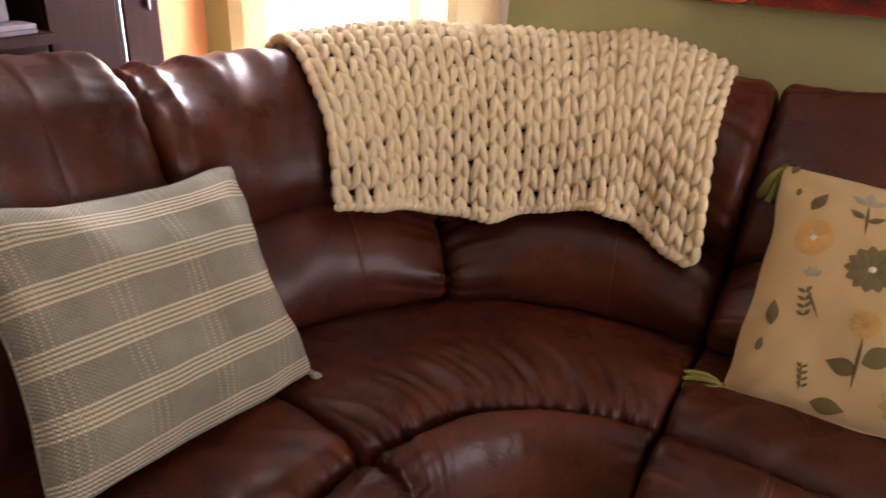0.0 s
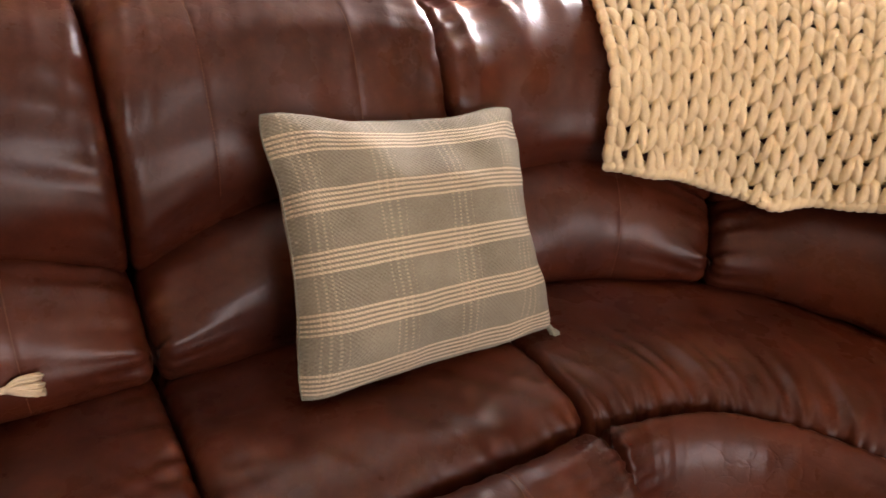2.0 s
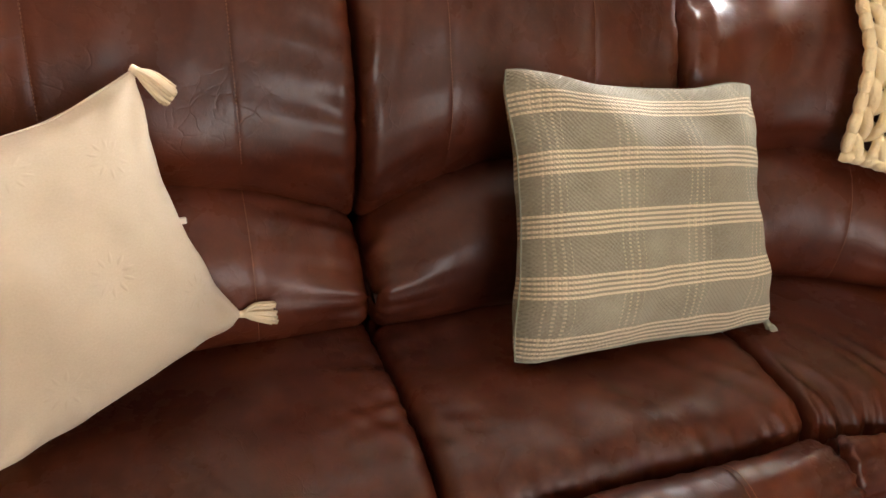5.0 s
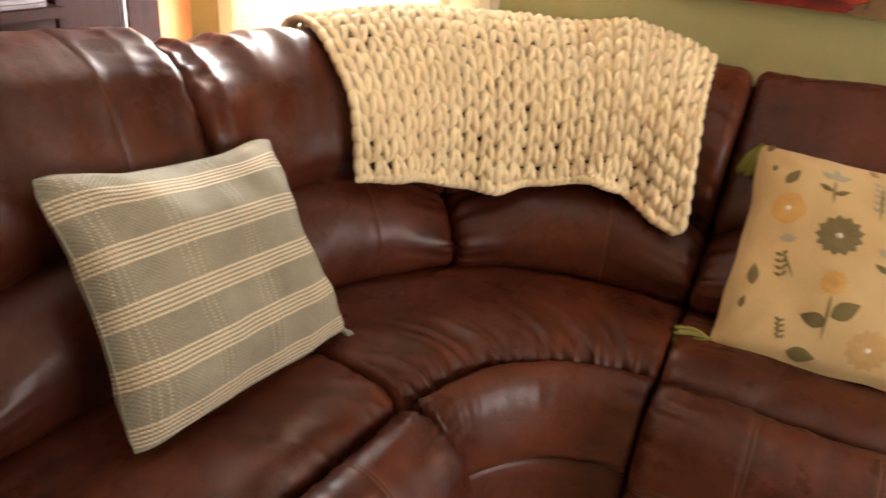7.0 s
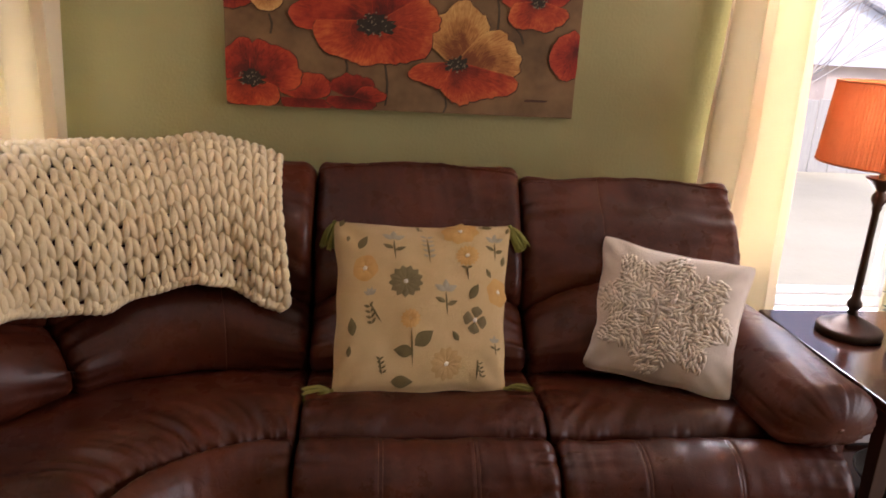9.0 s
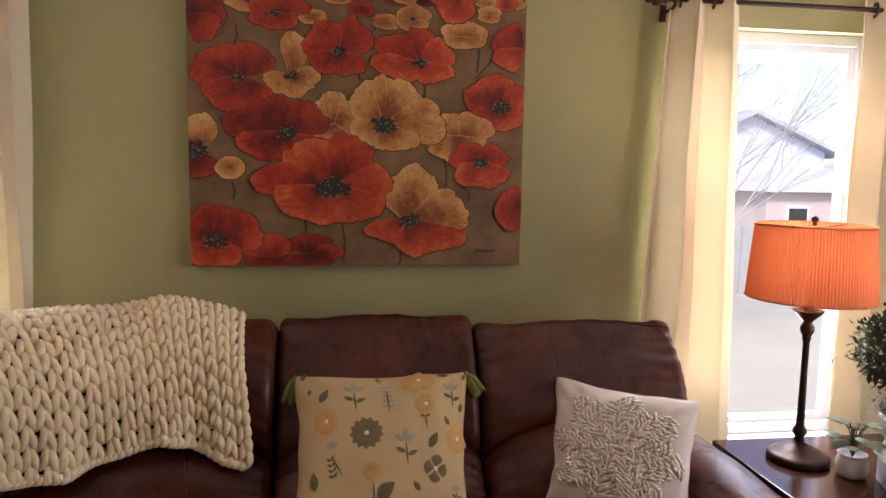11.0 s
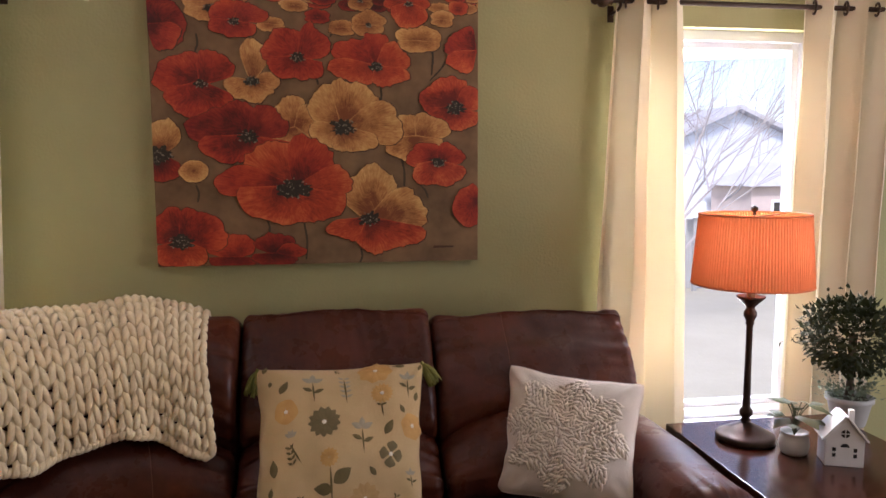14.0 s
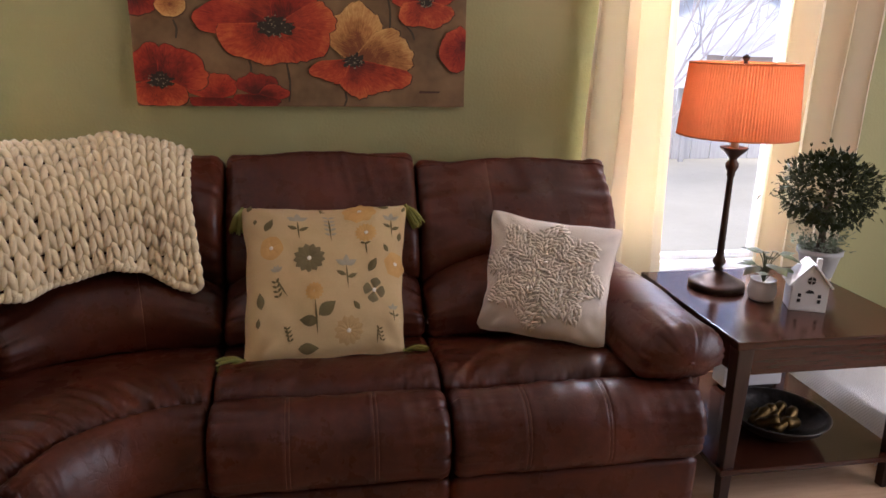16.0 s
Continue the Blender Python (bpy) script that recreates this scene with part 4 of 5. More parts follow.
    poppy(772, 58, 9, orange, (60, 200, 46, 28), (-20, 80, 36, 26), (190, 350, 42, 40))
    poppy(468, 104, 11, red, (40, 180, 50, 36), (0, 70, 60, 38), (175, 355, 50, 28))
    poppy(322, 118, 0, red, (-50, 95, 66, 60, dark), (-70, 10, 58, 50))
    poppy(895, 135, 0, red, (95, 190, 60, 48), (180, 265, 58, 45, orange))
    poppy(498, 204, 14, cream, (50, 115, 52, 72), (-30, 40, 50, 26), (170, 345, 54, 34))
    poppy(577, 160, 15, red, (70, 190, 66, 52), (0, 85, 60, 62), (180, 352, 62, 38))
    poppy(715, 170, 14, orange, (95, 175, 92, 50, red), (60, 120, 60, 58, red), (-5, 75, 66, 52), (165, 265, 82, 34), (250, 362, 66, 34))
    poppy(412, 212, 13, red, (85, 200, 80, 60), (15, 100, 74, 58), (190, 345, 76, 60, red))
    poppy(860, 237, 20, orange, (60, 190, 74, 56), (-5, 75, 52, 48), (180, 352, 66, 38))
    poppy(572, 282, 0, cream, (60, 200, 44, 56), (-40, 80, 48, 52), (190, 330, 50, 36))
    poppy(492, 300, 20, dark, (75, 190, 108, 60), (0, 85, 74, 62), (180, 355, 108, 46, red))
    poppy(790, 292, 0, cream, (85, 185, 54, 46), (0, 100, 72, 44), (180, 358, 66, 42))
    poppy(657, 278, 25, cream, (95, 170, 74, 84), (30, 110, 92, 84), (-25, 45, 102, 74), (165, 250, 58, 42), (235, 350, 92, 44))
    poppy(830, 335, 15, red, (85, 195, 64, 34), (-5, 95, 54, 36), (185, 352, 62, 44, orange))
    poppy(342, 335, 26, cream, (30, 150, 50, 62), (200, 340, 48, 46, dark))
    poppy(400, 362, 0, cream, (0, 360, 26, 19))
    poppy(908, 415, 0, red, (95, 265, 50, 46))
    poppy(462, 512, 0, dark, (10, 170, 56, 42, red), (180, 360, 56, 22))
    poppy(540, 505, 0, dark, (20, 165, 54, 38), (-10, 60, 58, 20, red), (180, 350, 56, 26))
    poppy(377, 485, 23, red, (80, 185, 58, 64), (-15, 95, 80, 60), (190, 345, 62, 46, orange))
    poppy(705, 440, 22, cream, (40, 150, 68, 96), (-20, 55, 112, 66), (182, 290, 84, 44, orange), (240, 352, 140, 60, orange))
    poppy(570, 388, 32, red, (85, 165, 108, 86, orange), (25, 100, 100, 92), (150, 190, 138, 60), (-8, 35, 108, 66, orange), (180, 355, 136, 62, orange))
    # the signature as a plain dark scribble bar
    cx, cz = flat(842, 490)
    blot("signature_bar", cx, cz, [(cx - 0.04, cz - 0.004), (cx + 0.035, cz - 0.003), (cx + 0.04, cz + 0.003), (cx - 0.035, cz + 0.005)], M["ink"])


painting()


# ---- windows and curtains ----
def window(name, w):
    x0, x1, z0, z1 = w
    ob = thing(name, ((x0 + x1) / 2, 0.08, z0), "white vinyl window with clear glass and white sill", "window", kind="structure")
    f, y0, y1 = 0.04, 0.06, 0.13
    for a, b, c, d in ((x0, x0 + f, z0, z1), (x1 - f, x1, z0, z1), (x0 + f, x1 - f, z1 - f, z1), (x0 + f, x1 - f, z0, z0 + f)):
        part("window_frame", box(a, b, y0, y1, c, d, 0.004), M["trim"], ob)
    g = f - 0.003
    for a, b, c, d in ((x0 + g, x0 + g + 0.03, z0 + g, z1 - g), (x1 - g - 0.03, x1 - g, z0 + g, z1 - g), (x0 + g + 0.03, x1 - g - 0.03, z1 - g - 0.03, z1 - g), (x0 + g + 0.03, x1 - g - 0.03, z0 + g, z0 + g + 0.03)):
        part("sash", box(a, b, y0 + 0.02, y1 - 0.015, c, d, 0.004), M["trim"], ob)
    pane = part("pane", box(x0 + g + 0.025, x1 - g - 0.025, 0.098, 0.102, z0 + g + 0.025, z1 - g - 0.025, 0), M["glass"], ob, "clear glass")
    pane.visible_shadow = False
    part("window_sill", box(x0 - 0.03, x1 + 0.03, -0.045, 0.062, z0 - 0.03, z0 + 0.001, 0.005), M["trim"], ob)


window("window_1", WIN_1)
window("window_2", WIN_2)
ROD_Z, ROD_Y = 2.085, -0.095


def curtain(top0, top1, low0, low1, waves, label, seed=1.0, z_low=0.02):
    cols, rows = 120, 46
    base = ((low0 + low1) / 2, ROD_Y, z_low)
    ob = thing("curtain", base, label, "curtain", "cream curtains")
    verts = []
    for side in (0.0, 0.0016):
        for i in range(rows):
            t = i / (rows - 1)
            z = ROD_Z + 0.045 + (z_low - ROD_Z - 0.045) * t
            a, b = top0 + (low0 - top0) * t ** 0.8, top1 + (low1 - top1) * t ** 0.8
            for j in range(cols):
                u = j / (cols - 1)
                ph = u * waves * math.tau + 0.5 * math.sin(seed + 2 * t) + 0.4 * wobble((u * 3, t * 2, seed), 1.0, seed)
                amp = 0.042 - 0.010 * t + 0.008 * wobble((u * 4, t * 3, seed + 4), 1.0)
                verts.append((a + (b - a) * u + 0.010 * math.sin(2 * ph), ROD_Y + amp * math.sin(ph) + 0.012 * wobble((u * 5, t * 5, seed), 1.0) + side, z))
    faces = grid_faces(rows, cols) + [tuple(reversed(q)) for q in grid_faces(rows, cols, base=rows * cols)]
    mesh("cloth", verts, faces, M["curtain"], ob)
    for k in range(int(waves * 2)):
        u = (k + 0.5) / (waves * 2)
        x = top0 + (top1 - top0) * u
        pts = [(x + 0.010 * math.cos(a), ROD_Y + 0.024 * math.cos(a), ROD_Z + 0.024 * math.sin(a)) for a in np.linspace(0, math.tau, 20)]
        v, f = tube(pts, 0.0045, 8, False)
        mesh("grommet", v, f, M["bronze"], ob, "bronze ring")
    return ob


def curtain_rod(x0, x1):
    ob = thing("curtain_rod", ((x0 + x1) / 2, ROD_Y, ROD_Z), "dark bronze curtain rod with turned finials", "curtain rod", "curtain rods")
    v, f = tube([(x0, ROD_Y, ROD_Z), (x1, ROD_Y, ROD_Z)], 0.0095, 14)
    mesh("rod", v, f, M["bronze"], ob)
    for x, s in ((x0, -1), (x1, 1)):
        prof = [(0.010, 0), (0.019, 0.004), (0.014, 0.012), (0.022, 0.022), (0.027, 0.034), (0.025, 0.048), (0.015, 0.058), (0.019, 0.066), (0.012, 0.078), (0.002, 0.084)]
        v, f = lathe(prof, (0, 0, 0), 24)
        m = Matrix.Translation((x, ROD_Y, ROD_Z)) @ pose(0, 0, 0, 0, 90 * s, 0)
        mesh("finial", [m @ Vector(q) for q in v], f, M["bronze"], ob)
        bx = x - s * 0.03
        v, f = tube(smooth_line([(bx, -0.002, ROD_Z - 0.03), (bx, -0.05, ROD_Z - 0.03), (bx, ROD_Y, ROD_Z - 0.022), (bx, ROD_Y, ROD_Z)], 14), 0.006, 8)
        mesh("bracket", v, f, M["bronze"], ob)
        part("bracket_plate", box(bx - 0.012, bx + 0.012, -0.006, -0.001, ROD_Z - 0.06, ROD_Z, 0.002), M["bronze"], ob)
    return ob


curtain_rod(1.625, 2.90)
curtain_rod(-1.66, -0.425)
curtain(1.645, 1.895, 1.555, 1.972, 2.0, "sheer cream grommet curtain hanging beside the painting", 1.0)
curtain(2.400, 2.80, 2.360, 2.74, 3.0, "sheer cream grommet curtain drawn behind the topiary", 2.0)
curtain(-0.875, -0.455, -0.895, -0.475, 3.0, "cream curtain hanging behind the knitted throw", 3.0)
curtain(-1.60, -1.31, -1.585, -1.30, 3.0, "cream curtain hanging near the orange wall", 4.0)


# ---- end table with its things ----
TX0, TX1, TY0, TY1, TZ = 1.785, 2.44, -0.945, -0.285, 0.557


def end_table():
    ob = thing("end_table", ((TX0 + TX1) / 2, (TY0 + TY1) / 2, 0), "dark cherry wood end table with glossy top and lower shelf", "table")
    part("tabletop", box(TX0, TX1, TY0, TY1, TZ - 0.026, TZ, 0.004), M["dark_wood"], ob)
    for x in (TX0 + 0.012, TX1 - 0.062):
        for y in (TY0 + 0.012, TY1 - 0.062):
            bm = box(x, x + 0.05, y, y + 0.05, 0, TZ - 0.027, 0.004)
            cx, cy = x + 0.025, y + 0.025
            for v in bm.verts:
                k = 0.62 + 0.38 * min(1, v.co.z / (TZ - 0.10))
                v.co.x, v.co.y = cx + (v.co.x - cx) * k, cy + (v.co.y - cy) * k
            part("leg", bm, M["black_wood"], ob)
    part("apron", box(TX0 + 0.064, TX1 - 0.064, TY0 + 0.018, TY0 + 0.038, TZ - 0.115, TZ - 0.027, 0.002), M["dark_wood"], ob)
    part("apron", box(TX0 + 0.064, TX1 - 0.064, TY1 - 0.038, TY1 - 0.018, TZ - 0.115, TZ - 0.027, 0.002), M["dark_wood"], ob)
    part("apron", box(TX0 + 0.018, TX0 + 0.038, TY0 + 0.064, TY1 - 0.064, TZ - 0.115, TZ - 0.027, 0.002), M["dark_wood"], ob)
    part("apron", box(TX1 - 0.038, TX1 - 0.018, TY0 + 0.064, TY1 - 0.064, TZ - 0.115, TZ - 0.027, 0.002), M["dark_wood"], ob)
    part("shelf", box(TX0 + 0.005, TX1 - 0.005, TY0 + 0.005, TY1 - 0.005, 0.108, 0.126, 0.003), M["dark_wood"], ob)


end_table()
M["shade"] = see_through("pleated_orange_shade_cloth", (0.60, 0.20, 0.075), 0.20, 0.8, 40, 0.8)
M["bulb"] = Nodes("warm_bulb").set(Base_Color=(1, 0.9, 0.8), Emission_Color=(1.0, 0.62, 0.30), Emission_Strength=3.0).mat


def table_lamp(x, y):
    z = TZ
    ob = thing("table_lamp", (x, y, z), "bronze candlestick table lamp with pleated orange shade, lit", "lamp")
    v, f = lathe([(0.0, 0), (0.094, 0), (0.096, 0.006), (0.096, 0.018), (0.092, 0.024), (0.080, 0.027), (0.060, 0.040), (0.036, 0.052), (0.018, 0.060), (0.013, 0.066)], (x, y, z), 56)
    mesh("base", v, f, M["bronze"], ob)
    col = [(0.012, 0.064), (0.018, 0.070), (0.012, 0.078), (0.022, 0.092), (0.021, 0.104), (0.013, 0.116), (0.0125, 0.13), (0.0105, 0.30), (0.0105, 0.395), (0.014, 0.402), (0.013, 0.412), (0.021, 0.428), (0.021, 0.442), (0.013, 0.455), (0.016, 0.462), (0.044, 0.490), (0.047, 0.496), (0.040, 0.497), (0.012, 0.490)]
    v, f = lathe(col, (x, y, z), 32)
    mesh("column", v, f, M["bronze"], ob)
    v, f = lathe([(0.013, 0.49), (0.013, 0.56), (0.016, 0.562), (0.016, 0.58)], (x, y, z), 20)
    mesh("socket", v, f, M["cream_yarn"], ob, "pale socket sleeve")
    z0, z1, r0, r1, n = 1.094, 1.326, 0.190, 0.172, 480
    verts = []
    for zz, rr in ((z0, r0), (z0 + 0.006, r0 - 0.0003), ((z0 + z1) / 2, (r0 + r1) / 2), (z1 - 0.006, r1 + 0.0003), (z1, r1)):
        for k in range(n):
            a = math.tau * k / n
            q = rr + (0.0026 if k % 4 in (1, 2) else -0.0026)
            verts.append((x + q * math.cos(a), y + q * math.sin(a), zz))
    shade = mesh("shade", verts, grid_faces(5, n, True), M["shade"], ob, "pleated orange fabric shade", smooth=False)
    for zz, rr in ((z0, r0), (z1, r1)):
        ring = [(x + (rr + 0.001) * math.cos(a), y + (rr + 0.001) * math.sin(a), zz) for a in np.linspace(0, math.tau, 80)]
        v, f = tube(ring, 0.003, 6, False)
        mesh("trim_band", v, f, M["shade"], shade)
    for k in range(3):
        a = math.tau * k / 3 + 0.4
        v, f = tube([(x, y, z1 - 0.01), (x + (r1 - 0.002) * math.cos(a), y + (r1 - 0.002) * math.sin(a), z1 - 0.004)], 0.002, 6)
        mesh("spoke", v, f, M["bronze"], shade)
    v, f = tube([(x, y, z + 0.58), (x, y, z1)], 0.003, 8)
    mesh("harp_rod", v, f, M["bronze"], ob)
    v, f = lathe([(0.004, 0), (0.009, 0.004), (0.005, 0.009), (0.012, 0.018), (0.011, 0.026), (0.001, 0.033)], (x, y, z1 - 0.004), 20)
    mesh("finial", v, f, M["bronze"], ob)
    v, f = lathe([(0.012, 0), (0.028, 0.03), (0.031, 0.05), (0.024, 0.075), (0.001, 0.085)], (x, y, z + 0.585), 20)
    mesh("bulb", v, f, M["bulb"], ob, "glowing warm bulb")


LX, LY = 1.978, -0.478
table_lamp(LX, LY)
bulb = bpy.data.lights.new("bulb_light", "POINT")
bulb.energy, bulb.color, bulb.shadow_soft_size = 3.6, (1.0, 0.66, 0.36), 0.04
new("bulb_light", bulb).location = (LX, LY, 1.235)


def leaf_pair(tip, base, width, droop):
    """One bent leaf blade: six points, four faces."""
    b, t = Vector(base), Vector(tip)
    way = t - b
    side = way.cross(Vector((0, 0, 1)))
    side = side.normalized() if side.length > 1e-6 else Vector((1, 0, 0))
    up = side.cross(way).normalized()
    m = b + way * 0.5 + up * way.length * droop
    q = b + way * 0.25 + up * way.length * droop * 0.7
    return [b, q + side * width * 0.4 - up * width * 0.12, q - side * width * 0.4 - up * width * 0.12, m + side * width * 0.5 - up * width * 0.1, m - side * width * 0.5 - up * width * 0.1, m, t], \
        [(0, 1, 5), (0, 5, 2), (1, 3, 5), (2, 5, 4), (3, 6, 5), (4, 5, 6)]


M["box_leaf"] = see_through("topiary_leaf", (0.040, 0.050, 0.015), 0.12, 0.62, 30, 0.35)
M["box_leaf"].node_tree.nodes["Principled BSDF"].inputs["Specular IOR Level"].default_value = 0.2
M["frost_leaf"] = see_through("variegated_leaf", (0.22, 0.27, 0.17), 0.25, 0.5, 30, 0.5)
M["broad_leaf"] = see_through("broad_leaf", (0.10, 0.12, 0.05), 0.15, 0.4, 25, 0.4)
M["twig"] = plain("twig_bark", (0.05, 0.035, 0.02), (0.11, 0.08, 0.05), 0.85, 0, 20, 150, 0.002)
M["pot_white"] = plain("white_ceramic", (0.54, 0.52, 0.49), (0.66, 0.64, 0.60), 0.35, 0, 6, 60)
M["pot_grey"] = plain("grey_planter_glaze", (0.30, 0.30, 0.28), (0.42, 0.42, 0.39), 0.5)
# near-black: painted shadow inside the ceramic house's openings, also the white box's foot
M["hollow"] = plain("dark_hollow", (0.01, 0.008, 0.006), (0.02, 0.015, 0.01), 0.9)
M["soil"] = plain("moss_soil", (0.02, 0.018, 0.01), (0.06, 0.05, 0.025), 0.95, 0, 40, 200, 0.004)


def topiary(x, y):
    rng = random.Random(8)
    ob = thing("topiary", (x, y, TZ), "round artificial boxwood topiary with underplanting in grey pot", "plant")
    v, f = lathe([(0.0, 0.0), (0.050, 0.0), (0.055, 0.005), (0.072, 0.085), (0.080, 0.09), (0.080, 0.106), (0.073, 0.108), (0.068, 0.098), (0.0, 0.094)], (x, y, TZ), 40, False)
    mesh("pot", v, f, M["pot_grey"], ob)
    v, f = lathe([(0.068, 0.096), (0.03, 0.104), (0.0, 0.106)], (x, y, TZ), 24, False)
    mesh("soil", v, f, M["soil"], ob)
    pieces = [tube(smooth_line([(x + 0.012 * math.cos(k * 2.1), y + 0.012 * math.sin(k * 2.1), TZ + 0.095), (x - 0.008 * math.cos(k), y + 0.01 * math.sin(k * 3), TZ + 0.19), (x + 0.014 * math.cos(k * 4), y, TZ + 0.33)], 9), 0.007, 7) for k in range(4)]
    v, f = joined(pieces)
    mesh("trunk", v, f, M["twig"], ob)
    c = Vector((x - 0.005, y, TZ + 0.325))
    pieces, twigs = [], []
    for k in range(2500):
        d = Vector((rng.gauss(0, 1), rng.gauss(0, 1), rng.gauss(0, 1))).normalized()
        lobe = 1 + 0.16 * noise.noise(d * 2.6) + 0.08 * noise.noise(d * 6)
        r = 0.146 * lobe * (rng.uniform(0.35, 1.0) ** 0.5)
        if rng.random() < 0.10:
            r *= rng.uniform(1.08, 1.30)
        b = c + Vector((d.x * r * 1.16, d.y * r * 1.08, d.z * r * 0.92))
        out = (d + Vector((rng.gauss(0, 0.6), rng.gauss(0, 0.6), rng.gauss(0, 0.6)))).normalized()
        ln = rng.uniform(0.020, 0.034)
        pieces.append(leaf_pair(b + out * ln, b, ln * 0.52, rng.uniform(-0.1, 0.2)))
    v, f = joined(pieces)
    mesh("crown", v, f, M["box_leaf"], ob, "ball of small dark green leaves", kind="stuff")
    pieces = []
    for k in range(60):
        a, el = rng.uniform(0, math.tau), rng.uniform(0.1, 1.1)
        d = Vector((math.cos(a) * math.cos(el), math.sin(a) * math.cos(el), math.sin(el)))
        s = Vector((x, y, TZ + 0.10)) + Vector((math.cos(a), math.sin(a), 0)) * 0.03
        reach = rng.uniform(0.05, 0.115)
        for q in range(6):
            b = s + d * reach * (q + 1) / 6
            out = (d + Vector((rng.gauss(0, 0.8), rng.gauss(0, 0.8), rng.gauss(0, 0.5)))).normalized()
            ln = rng.uniform(0.014, 0.026)
            pieces.append(leaf_pair(b + out * ln, b, ln * 0.5, 0.1))
    v, f = joined(pieces)
    mesh("underplanting", v, f, M["frost_leaf"], ob, "pale variegated sprigs", kind="stuff")


def small_plant(x, y):
    rng = random.Random(17)
    ob = thing("potted_plant", (x, y, TZ), "small leafy artificial plant in round white ceramic pot", "plant")
    v, f = lathe([(0.0, 0), (0.036, 0), (0.042, 0.008), (0.047, 0.03), (0.045, 0.05), (0.040, 0.060), (0.041, 0.067), (0.043, 0.072), (0.039, 0.073), (0.036, 0.062), (0.0, 0.058)], (x, y, TZ), 40, False)
    mesh("pot", v, f, M["pot_white"], ob)
    for k in range(16):
        a = math.tau * k / 6.5 + rng.uniform(-0.2, 0.2)
        h, o = rng.uniform(0.03, 0.11), rng.uniform(0.015, 0.05)
        b = Vector((x + o * math.cos(a), y + o * math.sin(a), TZ + 0.062 + h))
        stem = tube(smooth_line([(x, y, TZ + 0.06), (x + o * 0.4 * math.cos(a), y + o * 0.4 * math.sin(a), TZ + 0.06 + h * 0.7), tuple(b)], 6), 0.0018, 5)
        ln = rng.uniform(0.050, 0.080)
        t = b + Vector((math.cos(a) * ln, math.sin(a) * ln, rng.uniform(-0.035, 0.012)))
        v, f = joined([stem, leaf_pair(t, b, ln * 0.72, 0.12)])
        mesh("leaf", v, f, M["broad_leaf"], ob)


topiary(2.43, -0.40)
small_plant(2.068, -0.61)


def ceramic_house(x, y, ang):
    ob = thing("ceramic_house", (x, y, TZ), "small white ceramic house ornament with cut-out windows", "ornament")
    m = Matrix.Translation((x, y, TZ)) @ pose(0, 0, 0, 0, 0, ang)
    w, d, h, p = 0.056, 0.042, 0.088, 0.155
    bm = bmesh.new()
    pts = [(-w, 0), (w, 0), (w, h), (0, p), (-w, h)]
    front = [bm.verts.new((a, -d, b)) for a, b in pts]
    back = [bm.verts.new((a, d, b)) for a, b in pts]
    bm.faces.new(front)
    bm.faces.new(back[::-1])
    for i in range(5):
        j = (i + 1) % 5
        bm.faces.new((front[i], back[i], back[j], front[j]))
    bmesh.ops.recalc_face_normals(bm, faces=bm.faces[:])
    bmesh.ops.bevel(bm, geom=bm.edges[:], offset=0.002, segments=2, affect="EDGES")
    part("body", turn(bm, m), M["pot_white"], ob)
    for s in (-1, 1):
        a = math.atan2(p - h, w)
        ln = math.hypot(w, p - h) + 0.012
        bm = box(0, ln, -d - 0.007, d + 0.007, 0, 0.006, 0.002)
        bm.transform(m @ Matrix.Translation((0, 0, p + 0.003)) @ (pose(0, 0, 0, 0, math.degrees(a), 0) if s > 0 else pose(0, 0, 0, 0, 180 - math.degrees(a), 0) @ Matrix.Diagonal((1, 1, -1, 1))))
        bmesh.ops.recalc_face_normals(bm, faces=bm.faces[:])
        part("roof_panel", bm, M["pot_white"], ob)
    part("chimney", turn(box(0.020, 0.036, 0.0, 0.016, 0.12, 0.168, 0.002), m), M["pot_white"], ob)
    # openings aren't cut: dark plates on the solid front paint the shadow inside
    for cx, cz in ((-0.030, 0.036), (-0.030, 0.054), (0.030, 0.036), (0.030, 0.054)):
        part("small_window", turn(box(cx - 0.005, cx + 0.005, -d - 0.0012, -d + 0.002, cz - 0.006, cz + 0.006, 0.001), m), M["hollow"], ob)
    for k in range(4):
        a0 = math.tau * k / 4 + 0.14
        bm = bmesh.new()
        ring = [(0.002 * math.cos(a0 + 0.64), 0.002 * math.sin(a0 + 0.64))] + [(0.013 * math.cos(a0 + t), 0.013 * math.sin(a0 + t)) for t in np.linspace(0, 1.29, 7)]
        bm.faces.new([bm.verts.new((a, -d - 0.0012, 0.105 + b)) for a, b in ring])
        part("round_window", turn(bm, m), M["hollow"], ob)
    bm = bmesh.new()
    ring = [(0.013 * math.cos(t), 0.012 * math.sin(t)) for t in np.linspace(0, math.pi, 10)]
    bm.faces.new([bm.verts.new((a, -d - 0.0012, 0.062 + b)) for a, b in ring])
    part("fan_window", turn(bm, m), M["hollow"], ob)


ceramic_house(2.165, -0.70, -22)
M["dark_metal"] = plain("hammered_dark_metal", (0.05, 0.045, 0.04), (0.13, 0.12, 0.11), 0.35, 0.85, 40, 90, 0.003)
M["brass"] = plain("aged_brass", (0.07, 0.045, 0.020), (0.24, 0.155, 0.055), 0.45, 1.0, 30, 120)


